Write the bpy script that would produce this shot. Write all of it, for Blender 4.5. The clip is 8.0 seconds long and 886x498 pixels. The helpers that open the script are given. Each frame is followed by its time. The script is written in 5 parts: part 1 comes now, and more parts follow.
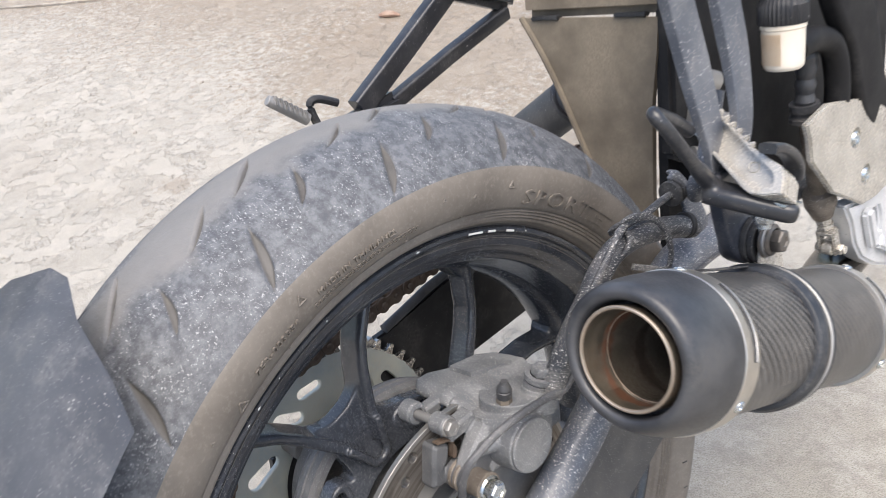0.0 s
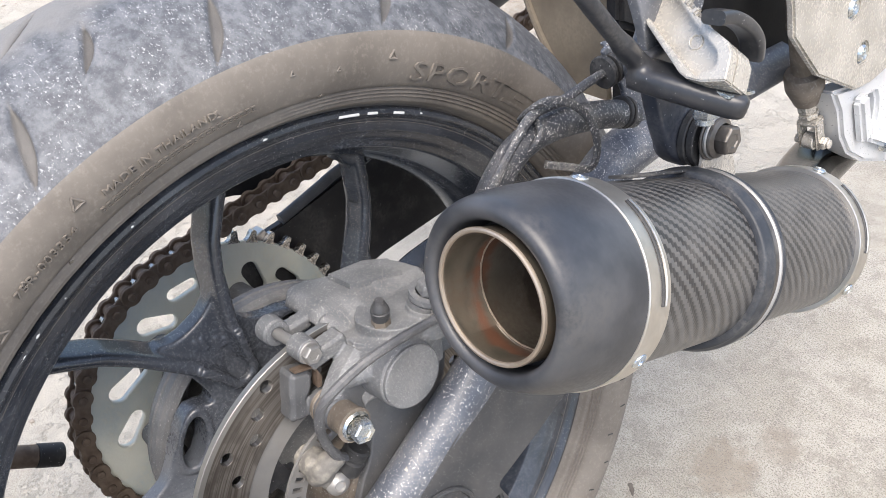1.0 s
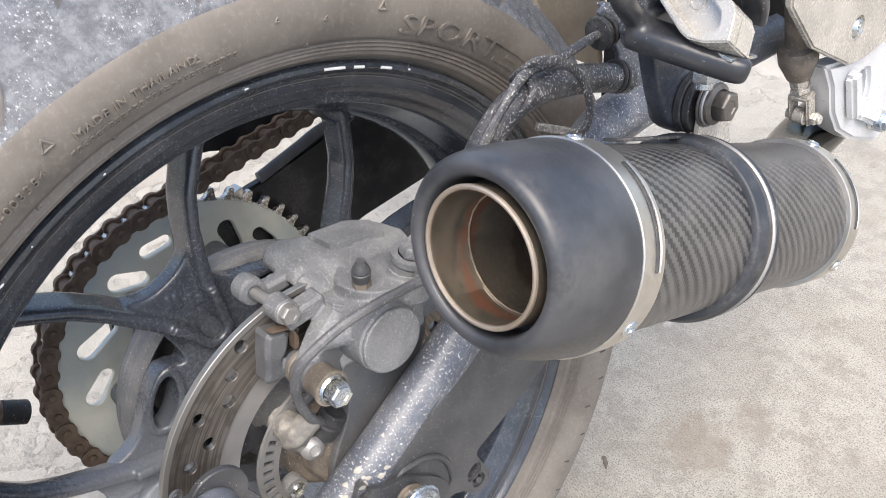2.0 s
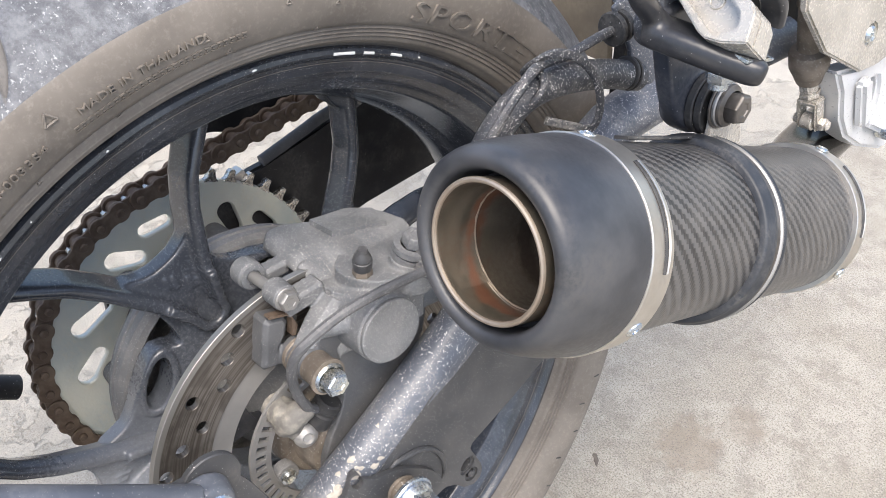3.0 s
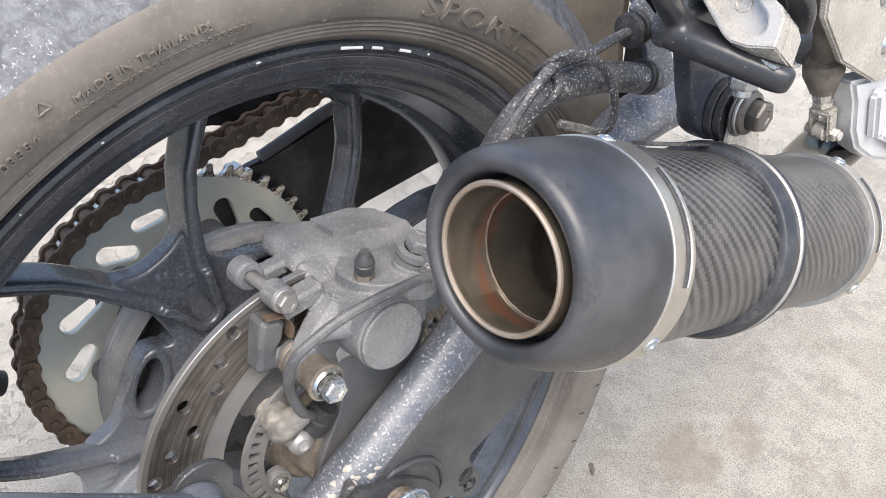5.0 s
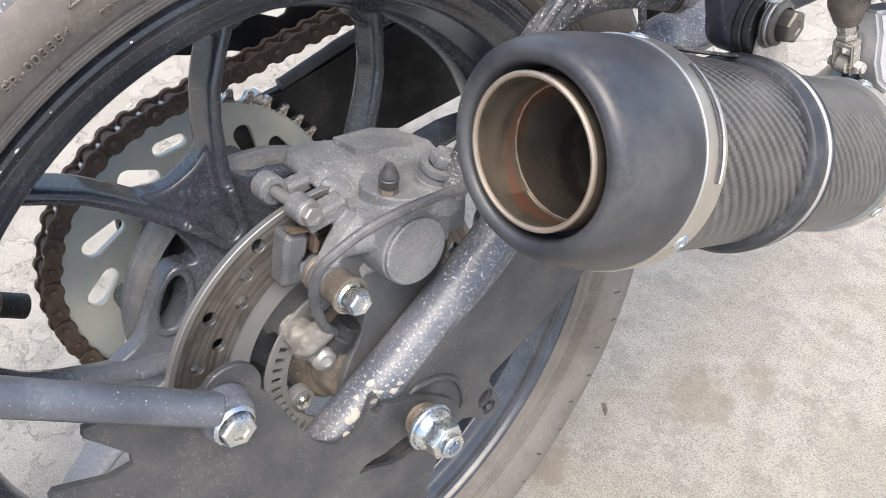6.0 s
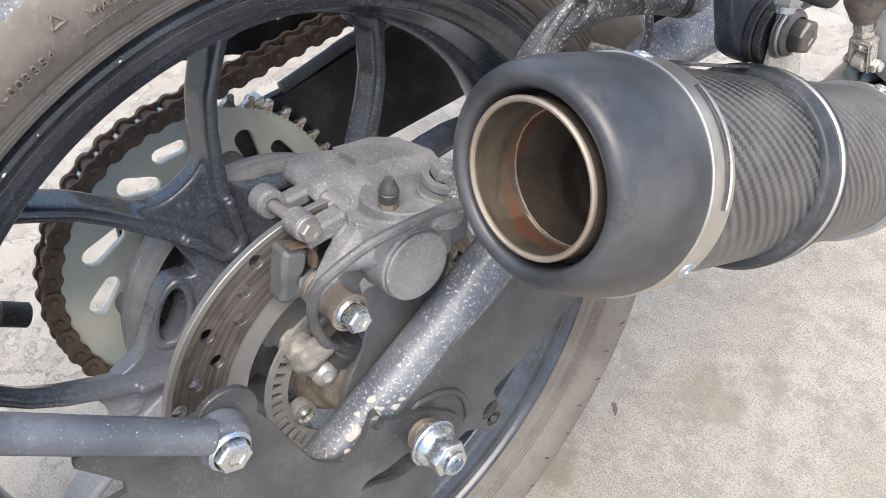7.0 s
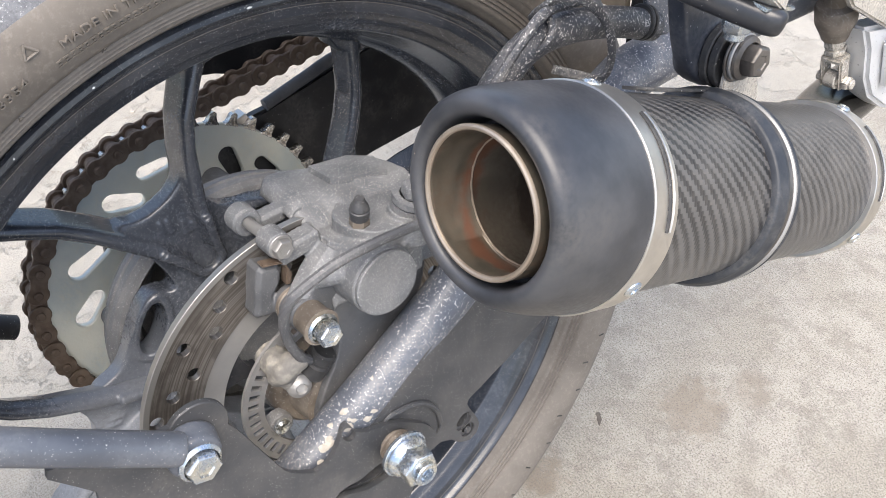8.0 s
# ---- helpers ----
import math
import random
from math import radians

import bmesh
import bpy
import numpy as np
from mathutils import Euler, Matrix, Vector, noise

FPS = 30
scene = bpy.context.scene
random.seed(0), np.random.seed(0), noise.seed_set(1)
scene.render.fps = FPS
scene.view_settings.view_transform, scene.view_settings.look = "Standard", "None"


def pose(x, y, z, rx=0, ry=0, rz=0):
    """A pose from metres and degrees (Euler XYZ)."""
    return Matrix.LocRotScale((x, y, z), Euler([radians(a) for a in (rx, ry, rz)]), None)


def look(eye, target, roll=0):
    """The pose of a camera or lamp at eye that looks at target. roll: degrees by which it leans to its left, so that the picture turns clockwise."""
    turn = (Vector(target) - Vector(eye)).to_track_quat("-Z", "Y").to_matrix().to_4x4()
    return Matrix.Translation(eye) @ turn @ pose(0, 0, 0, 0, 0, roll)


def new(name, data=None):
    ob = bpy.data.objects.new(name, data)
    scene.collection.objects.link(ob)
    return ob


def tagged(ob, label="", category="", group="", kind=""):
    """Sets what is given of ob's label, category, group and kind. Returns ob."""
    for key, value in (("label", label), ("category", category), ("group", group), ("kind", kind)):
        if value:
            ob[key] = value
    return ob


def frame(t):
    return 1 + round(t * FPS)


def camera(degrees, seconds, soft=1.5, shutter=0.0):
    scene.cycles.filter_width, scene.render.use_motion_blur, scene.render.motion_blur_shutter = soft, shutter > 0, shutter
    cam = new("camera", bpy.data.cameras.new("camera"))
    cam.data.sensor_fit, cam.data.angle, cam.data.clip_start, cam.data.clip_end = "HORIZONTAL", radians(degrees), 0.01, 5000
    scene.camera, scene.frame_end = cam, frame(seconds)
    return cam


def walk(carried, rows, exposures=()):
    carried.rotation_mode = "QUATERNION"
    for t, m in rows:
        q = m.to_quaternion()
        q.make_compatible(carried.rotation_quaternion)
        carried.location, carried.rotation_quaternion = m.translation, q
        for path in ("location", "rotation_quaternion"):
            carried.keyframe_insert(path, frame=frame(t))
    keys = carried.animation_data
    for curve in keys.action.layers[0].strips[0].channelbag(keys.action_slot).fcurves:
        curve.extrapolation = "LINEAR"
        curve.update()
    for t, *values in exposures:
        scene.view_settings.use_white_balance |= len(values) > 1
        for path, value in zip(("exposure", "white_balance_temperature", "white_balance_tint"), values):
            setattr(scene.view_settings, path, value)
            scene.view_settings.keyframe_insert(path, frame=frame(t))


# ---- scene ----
MM = 0.001
# the motorcycle leans on its side stand: its own frame (rear axle at the origin) in the world
BIKE = pose(0, 0, 0.3100, -11.31, -9.464, 1.884)
cam = camera(54.81, 8.0, soft=0.5, shutter=0.3)
# seconds, place from the rear axle in metres, turn in degrees, both in the motorcycle's frame
ROWS = [
    (0.0, 0.4623, -0.35, 0.3987, 71.82, 5.98, 47.08),
    (0.1, 0.4403, -0.3299, 0.3947, 70.64, 6.36, 47.14),
    (0.3, 0.4229, -0.2898, 0.3832, 65.31, 7.01, 47.03),
    (0.5, 0.4158, -0.2607, 0.3839, 64.3, 7.32, 47.31),
    (0.7, 0.4216, -0.2309, 0.3754, 63.33, 5.69, 47.70),
    (1.0, 0.4307, -0.2161, 0.3688, 62.77, 4.47, 48.4),
    (1.5, 0.4226, -0.2218, 0.3631, 61.77, 3.66, 47.88),
    (2.0, 0.42, -0.2139, 0.3574, 60.92, 2.12, 47.81),
    (2.2, 0.4188, -0.2148, 0.3541, 60.57, 1.67, 47.98),
    (3.3, 0.4086, -0.213, 0.3589, 60.29, -0.53, 48.92),
    (3.5, 0.4051, -0.2099, 0.3623, 60.37, -0.74, 49.08),
    (4.0, 0.4017, -0.2023, 0.3541, 60.44, -1.17, 49.09),
    (5.3, 0.397, -0.2106, 0.3476, 60.18, -1.78, 49.02),
    (5.5, 0.4015, -0.2086, 0.3357, 59.63, -1.83, 49.25),
    (5.7, 0.4039, -0.2164, 0.3250, 58.93, -1.91, 49.01),
    (5.9, 0.4029, -0.2257, 0.3275, 58.15, -1.94, 49.25),
    (6.0, 0.4031, -0.2252, 0.3271, 57.98, -1.8, 49.53),
    (6.2, 0.3992, -0.2234, 0.3280, 57.90, -1.53, 49.97),
    (6.5, 0.3945, -0.2178, 0.3337, 57.03, -1.29, 50.15),
    (7.0, 0.3936, -0.2087, 0.3365, 56.7, -1.13, 50.25),
    (7.5, 0.4041, -0.2054, 0.3395, 56.91, -1.03, 50.4),
    (8.0, 0.4114, -0.1997, 0.3484, 57.13, -0.96, 50.52),
]
walk(cam, [(t, BIKE @ pose(x, y, z, rx, ry, rz)) for t, x, y, z, rx, ry, rz in ROWS], [(0.0, 1.01), (0.5, 1.17), (1.0, 1.25), (8.0, 1.25)])

# ---- light ----
SUN_UP, SUN_ROUND = 66.0, 120.0  # degrees over the horizon, and round from north
world = bpy.data.worlds.new("sky")
scene.world = world
world.use_nodes = True
wn = world.node_tree.nodes
sky = wn.new("ShaderNodeTexSky")
sky.sky_type, sky.sun_disc = "NISHITA", False
sky.sun_elevation, sky.sun_rotation = radians(SUN_UP), radians(SUN_ROUND)
sky.air_density, sky.dust_density, sky.ozone_density = 1.0, 3.4, 0.7
world.node_tree.links.new(sky.outputs[0], wn["Background"].inputs[0])
wn["Background"].inputs[1].default_value = 0.15
sun = new("sun", bpy.data.lights.new("sun", "SUN"))
sun.data.energy, sun.data.angle, sun.data.color = 1.5, radians(50), (1.0, 0.945, 0.87)
sd = Vector((math.sin(radians(SUN_ROUND)) * math.cos(radians(SUN_UP)), math.cos(radians(SUN_ROUND)) * math.cos(radians(SUN_UP)), math.sin(radians(SUN_UP))))
sun.matrix_world = look(sd * 5, (0, 0, 0))


# ---- materials ----
def ramp(nt, src, lo, hi):
    n = nt.nodes.new("ShaderNodeMapRange")
    n.interpolation_type = "SMOOTHSTEP"
    n.inputs["From Min"].default_value, n.inputs["From Max"].default_value = lo, hi
    nt.links.new(src, n.inputs["Value"])
    return n.outputs[0]


def calc(nt, op, a, b=None):
    n = nt.nodes.new("ShaderNodeMath")
    n.operation = op
    for i, v in enumerate((a, b)):
        if v is None:
            continue
        if isinstance(v, (int, float)):
            n.inputs[i].default_value = v
        else:
            nt.links.new(v, n.inputs[i])
    return n.outputs[0]


def blend(nt, fac, a, b, kind="MIX"):
    n = nt.nodes.new("ShaderNodeMix")
    n.data_type, n.blend_type = "RGBA", kind
    for key, v in (("Factor", fac), ("A", a), ("B", b)):
        sock = [s for s in n.inputs if s.name == key and (key == "Factor" and s.type == "VALUE" or key != "Factor" and s.type == "RGBA")][0]
        if isinstance(v, tuple):
            sock.default_value = (*v, 1)
        elif isinstance(v, (int, float)):
            sock.default_value = v
        else:
            nt.links.new(v, sock)
    return [s for s in n.outputs if s.type == "RGBA"][0]


def fleck(nt, co, scale, detail=3.0, rough=0.55):
    n = nt.nodes.new("ShaderNodeTexNoise")
    n.inputs["Scale"].default_value, n.inputs["Detail"].default_value, n.inputs["Roughness"].default_value = scale, detail, rough
    nt.links.new(co, n.inputs["Vector"])
    return n.outputs[0]


def dots(nt, co, scale, size, cover):
    """White where a cell of a Voronoi pattern holds a small dot; cover is the part of the cells that hold one."""
    v = nt.nodes.new("ShaderNodeTexVoronoi")
    v.inputs["Scale"].default_value = scale
    nt.links.new(co, v.inputs["Vector"])
    sep = nt.nodes.new("ShaderNodeSeparateColor")
    nt.links.new(v.outputs["Color"], sep.inputs[0])
    edge = calc(nt, "MULTIPLY", sep.outputs[0], size)
    hit = ramp(nt, calc(nt, "SUBTRACT", edge, v.outputs["Distance"]), 0.0, 0.06)
    keep = calc(nt, "LESS_THAN", sep.outputs[1], cover)
    return calc(nt, "MULTIPLY", hit, keep)


def begin(name):
    m = bpy.data.materials.new(name)
    m.use_nodes = True
    nt = m.node_tree
    co = nt.nodes.new("ShaderNodeTexCoord").outputs["Object"]
    return m, nt, co, nt.nodes["Principled BSDF"]


def relief(nt, bsdf, height, strength, dist=0.001):
    n = nt.nodes.new("ShaderNodeBump")
    n.inputs["Strength"].default_value, n.inputs["Distance"].default_value = strength, dist
    nt.links.new(height, n.inputs["Height"])
    nt.links.new(n.outputs[0], bsdf.inputs["Normal"])


def surface(name, base, other, rough=0.5, metal=0.0, dust=(0.5, 0.47, 0.42), dusty=0.3, speck=0.0, speck_scale=260, big=18, grain=500, bump=0.15, coat=0.0, dust_scale=35, hub_dust=0.0, even=0.0, rust=()):
    """Painted, cast or plated surface: two tones in large patches, a film of dust, and dried splashes."""
    m, nt, co, b = begin(name)
    large, fine = fleck(nt, co, big, 4), fleck(nt, co, grain, 2)
    col = blend(nt, ramp(nt, large, 0.35, 0.65), base, other)
    film = calc(nt, "MULTIPLY", ramp(nt, fleck(nt, co, dust_scale, 6, 0.65), 0.42, 0.75), dusty)
    film = calc(nt, "MULTIPLY", film, ramp(nt, fine, 0.2, 0.7))
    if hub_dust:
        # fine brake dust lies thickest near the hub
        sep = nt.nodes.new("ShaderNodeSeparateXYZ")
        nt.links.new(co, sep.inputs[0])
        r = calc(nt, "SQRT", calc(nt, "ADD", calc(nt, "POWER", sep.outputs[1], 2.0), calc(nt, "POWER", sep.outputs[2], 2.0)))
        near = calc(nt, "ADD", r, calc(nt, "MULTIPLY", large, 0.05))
        # the film reaches further out and is stronger on the half that stands low
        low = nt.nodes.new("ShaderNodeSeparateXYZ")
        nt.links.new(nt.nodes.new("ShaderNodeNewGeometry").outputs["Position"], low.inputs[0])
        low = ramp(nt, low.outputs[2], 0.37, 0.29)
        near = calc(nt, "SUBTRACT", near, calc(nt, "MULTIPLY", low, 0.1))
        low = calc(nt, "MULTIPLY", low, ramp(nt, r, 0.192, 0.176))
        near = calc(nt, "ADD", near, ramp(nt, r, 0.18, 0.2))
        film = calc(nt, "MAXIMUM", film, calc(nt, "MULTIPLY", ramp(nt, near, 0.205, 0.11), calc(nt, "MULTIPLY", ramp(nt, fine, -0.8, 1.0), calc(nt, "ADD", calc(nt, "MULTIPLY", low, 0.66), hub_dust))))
    col = blend(nt, film, col, dust)
    for depth, width, tint, amount in rust:
        # a ring of rust at some depth of the silencer's mouth
        dot = nt.nodes.new("ShaderNodeVectorMath")
        dot.operation = "DOT_PRODUCT"
        nt.links.new(co, dot.inputs[0])
        dot.inputs[1].default_value = EX
        off = calc(nt, "ABSOLUTE", calc(nt, "SUBTRACT", dot.outputs["Value"], (E0.dot(EX) + depth) * MM))
        off = calc(nt, "ADD", off, calc(nt, "MULTIPLY", calc(nt, "SUBTRACT", fleck(nt, co, 55, 5, 0.65), 0.5), 0.024))
        hit = calc(nt, "MULTIPLY", ramp(nt, off, width * MM, 0.0), amount)
        col = blend(nt, hit, col, tint)
        film = calc(nt, "MAXIMUM", film, calc(nt, "MULTIPLY", hit, 0.7))
    rg = calc(nt, "ADD", calc(nt, "MULTIPLY", film, 0.45), calc(nt, "ADD", calc(nt, "MULTIPLY", fine, 0.16), rough - 0.08))
    mt = calc(nt, "MULTIPLY", calc(nt, "SUBTRACT", 1.0, film), metal)
    if speck > 0:
        where = ramp(nt, fleck(nt, co, 26, 4), 0.3 - 0.3 * even, 0.68 - 0.25 * even)
        cut = 0.75 - 0.13 * speck
        s = ramp(nt, fleck(nt, co, speck_scale * 1.9, 2, 0.5), cut, cut + 0.035)
        # round drops of three sizes, the smallest the most
        for scale, size, cover in ((1.2, 0.25, 0.07), (2.2, 0.3, 0.26), (4.2, 0.36, 0.5)):
            s = calc(nt, "MAXIMUM", s, dots(nt, co, speck_scale * scale, size, cover * min(1.2, speck * 1.5)))
        s = calc(nt, "MULTIPLY", calc(nt, "MULTIPLY", s, calc(nt, "ADD", calc(nt, "MULTIPLY", where, 0.75), 0.25)), 0.92)
        col = blend(nt, s, col, (0.7, 0.68, 0.65))
        rg = calc(nt, "MAXIMUM", rg, s)
        mt = calc(nt, "MULTIPLY", mt, calc(nt, "SUBTRACT", 1.0, s))
    nt.links.new(col, b.inputs["Base Color"])
    nt.links.new(rg, b.inputs["Roughness"])
    nt.links.new(mt, b.inputs["Metallic"])
    b.inputs["Coat Weight"].default_value = coat
    b.inputs["Coat Roughness"].default_value = 0.25
    relief(nt, b, calc(nt, "ADD", fine, calc(nt, "MULTIPLY", large, 0.6)), bump, 0.0006)
    return m


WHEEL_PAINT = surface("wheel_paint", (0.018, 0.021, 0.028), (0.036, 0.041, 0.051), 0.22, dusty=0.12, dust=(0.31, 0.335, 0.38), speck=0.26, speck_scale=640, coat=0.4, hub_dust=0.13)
WHITE_ALLOY = surface("white_alloy", (0.6, 0.61, 0.62), (0.68, 0.69, 0.7), 0.3, metal=0.35, dusty=0.1, bump=0.06)
BRACKET_BLACK = surface("bracket_black", (0.016, 0.017, 0.02), (0.024, 0.025, 0.029), 0.34, dusty=0.12, speck=0.05, bump=0.06, coat=0.2)
HANGER_PAINT = surface("hanger_paint", (0.02, 0.024, 0.034), (0.034, 0.039, 0.052), 0.32, dusty=0.16, speck=0.06, speck_scale=260, coat=0.3)
TUBE_PAINT = surface("tube_paint", (0.06, 0.068, 0.085), (0.098, 0.108, 0.128), 0.36, dusty=0.45, dust=(0.26, 0.27, 0.285), speck=0.2, speck_scale=420, coat=0.4)
ARM_PAINT = surface("arm_paint", (0.06, 0.069, 0.088), (0.1, 0.11, 0.132), 0.4, dusty=0.35, speck=0.8, speck_scale=320, coat=0.2, even=0.35)
BLADE_PAINT = surface("blade_paint", (0.075, 0.083, 0.1), (0.12, 0.13, 0.15), 0.4, dusty=0.2, speck=0.5, speck_scale=300, even=0.2)
PLATE_PAINT = surface("plate_paint", (0.041, 0.043, 0.047), (0.064, 0.064, 0.066), 0.45, dust=(0.19, 0.175, 0.16), dusty=0.4, speck=0.14, speck_scale=420)
BLACK_PLASTIC = surface("black_plastic", (0.014, 0.014, 0.016), (0.022, 0.022, 0.024), 0.5, dusty=0.12, speck=0.06)
# black plastic darkened and dulled: shade from the bodywork is put into the colour
SHADED_MATT_BLACK = surface("shaded_matt_black", (0.007, 0.007, 0.008), (0.012, 0.012, 0.013), 0.62, dusty=0.05, bump=0.1)
SHADED_MATT_BLACK.node_tree.nodes["Principled BSDF"].inputs["Specular IOR Level"].default_value = 0.25
CAP_PLASTIC = surface("cap_plastic", (0.024, 0.026, 0.031), (0.058, 0.06, 0.066), 0.42, dusty=0.6, dust=(0.12, 0.113, 0.104), dust_scale=19, big=28, bump=0.05, coat=0.24)
CAST = surface("cast_aluminium", (0.125, 0.13, 0.137), (0.18, 0.185, 0.19), 0.55, metal=0.15, dusty=0.6, dust=(0.3, 0.292, 0.28), speck=0.66, speck_scale=560, even=0.6, big=40, bump=0.4)
SENSOR_MUD = surface("sensor_mud", (0.15, 0.142, 0.13), (0.26, 0.245, 0.215), 0.7, dusty=0.9, dust=(0.52, 0.47, 0.38), dust_scale=60, big=120, bump=0.4)
CARRIER_CAST = surface("carrier_cast", (0.08, 0.083, 0.088), (0.11, 0.113, 0.118), 0.5, metal=0.1, dusty=0.4, dust=(0.2, 0.195, 0.188), speck=0.16, speck_scale=560, big=40, bump=0.3)
HUB_CAST = surface("hub_cast", (0.13, 0.131, 0.133), (0.19, 0.189, 0.187), 0.6, metal=0.15, dusty=0.55, dust=(0.38, 0.36, 0.335), speck=0.5, speck_scale=600, even=0.5)
# blue and warm patches put reflections of darker surroundings into the plating's colour
ZINC = surface("zinc_plate", (0.66, 0.65, 0.58), (0.42, 0.49, 0.58), 0.24, metal=0.9, dusty=0.3, dust=(0.55, 0.5, 0.42), dust_scale=120, speck=0.2, big=90, bump=0.08)
SPROCKET_ZINC = surface("sprocket_zinc", (0.7, 0.71, 0.63), (0.5, 0.56, 0.55), 0.36, metal=0.25, dusty=0.6, dust=(0.7, 0.66, 0.53), dust_scale=70, speck=0.25, speck_scale=420, big=18, bump=0.2)
TOOTH_STEEL = surface("tooth_steel", (0.16, 0.145, 0.13), (0.62, 0.6, 0.56), 0.22, metal=0.85, dusty=0.5, dust=(0.07, 0.055, 0.042), dust_scale=160, big=210, bump=0.5)
CHAIN_STEEL = surface("chain_steel", (0.12, 0.085, 0.062), (0.19, 0.142, 0.106), 0.55, metal=0.4, dusty=0.35, dust=(0.22, 0.17, 0.13), big=120, bump=0.25)
ALLOY = surface("bare_alloy", (0.43, 0.405, 0.36), (0.54, 0.51, 0.455), 0.26, metal=0.4, dusty=0.15, dust=(0.27, 0.245, 0.21), dust_scale=26, bump=0.06, big=40)
BOLT_STEEL = surface("bolt_steel", (0.085, 0.077, 0.07), (0.15, 0.138, 0.126), 0.34, metal=0.6, dusty=0.5, dust=(0.16, 0.14, 0.12), dust_scale=120, big=80, bump=0.15)
BAND_STEEL = surface("band_steel", (0.52, 0.49, 0.44), (0.6, 0.57, 0.52), 0.36, metal=0.95, dusty=0.25, bump=0.05, big=60)
# mouth and axis of the silencer, in millimetres from the rear axle
E0 = Vector((213.7, -13.0, 192.9))
EX = Vector((-0.0487, 1.0, -0.3084)).normalized()
TUBE_STEEL = surface("heated_steel", (0.095, 0.086, 0.066), (0.15, 0.134, 0.105), 0.38, metal=0.7, dusty=0.7, dust=(0.13, 0.065, 0.036), dust_scale=20, big=45, bump=0.1, rust=((17, 6, (0.12, 0.042, 0.018), 0.85), (6, 6, (0.08, 0.06, 0.04), 0.5)))
CORE_STEEL = surface("dark_core_steel", (0.11, 0.094, 0.074), (0.16, 0.138, 0.108), 0.5, metal=0.4, dusty=0.7, dust=(0.07, 0.05, 0.038), big=30, dust_scale=18, rust=((20, 8, (0.13, 0.046, 0.02), 0.8), (54, 7, (0.03, 0.018, 0.012), 0.8)))
LIP_STEEL = surface("lip_steel", (0.34, 0.275, 0.21), (0.46, 0.385, 0.31), 0.46, metal=0.75, dusty=0.25, bump=0.05)
STRAP_STEEL = surface("strap_steel", (0.018, 0.021, 0.027), (0.03, 0.034, 0.041), 0.5, dusty=0.2, bump=0.05, big=50)
PIPE_STEEL = surface("pipe_steel", (0.012, 0.011, 0.01), (0.022, 0.02, 0.019), 0.16, metal=0.9, dusty=0.05, big=30, bump=0.05)
RUBBER = surface("rubber", (0.018, 0.018, 0.019), (0.03, 0.03, 0.031), 0.6, dusty=0.25, speck=0.1)
CABLE = surface("cable_rubber", (0.055, 0.057, 0.063), (0.095, 0.096, 0.1), 0.5, dusty=0.5, dust=(0.3, 0.292, 0.28), speck=0.4, speck_scale=620, even=0.3)
HOSE = surface("hose_rubber", (0.03, 0.033, 0.04), (0.05, 0.053, 0.06), 0.45, dusty=0.5, speck=0.95, speck_scale=400, even=0.3)
DUSTY_PANEL = surface("dusty_panel", (0.118, 0.096, 0.068), (0.172, 0.142, 0.104), 0.75, dust=(0.27, 0.228, 0.168), dusty=0.85, dust_scale=14, big=14, bump=0.2)
MUD_BOLT = surface("muddy_bolt", (0.15, 0.125, 0.1), (0.23, 0.195, 0.158), 0.6, metal=0.2, dusty=0.6, dust=(0.32, 0.28, 0.23), speck=0.35, speck_scale=400, even=0.5, big=70)
FLAP_PLASTIC = surface("flap_plastic", (0.11, 0.12, 0.14), (0.16, 0.17, 0.19), 0.42, dusty=0.55, dust=(0.36, 0.36, 0.36), dust_scale=60, speck=0.3, speck_scale=300, big=12)
CARRIER_STEEL = surface("carrier_steel", (0.3, 0.295, 0.285), (0.36, 0.352, 0.34), 0.5, metal=0.7, dusty=0.35, bump=0.1)
FLUID_CUP = surface("fluid_cup", (0.7, 0.62, 0.5), (0.74, 0.68, 0.58), 0.35, dusty=0.15, bump=0.04)
AMBER = surface("amber_fluid", (0.72, 0.58, 0.42), (0.74, 0.63, 0.49), 0.3, dusty=0.05, bump=0.03)
MUD_CAKE = surface("mud_cake", (0.36, 0.33, 0.28), (0.46, 0.425, 0.37), 0.9, dusty=0.2, bump=0.4, big=200)
BARK = surface("dry_leaf", (0.1, 0.085, 0.07), (0.16, 0.135, 0.11), 0.8, dusty=0.2)
CHIP = surface("wood_chip", (0.28, 0.17, 0.12), (0.42, 0.3, 0.23), 0.8, dusty=0.2)
STONE = surface("pebble_stone", (0.3, 0.26, 0.22), (0.42, 0.38, 0.33), 0.9, dusty=0.3)


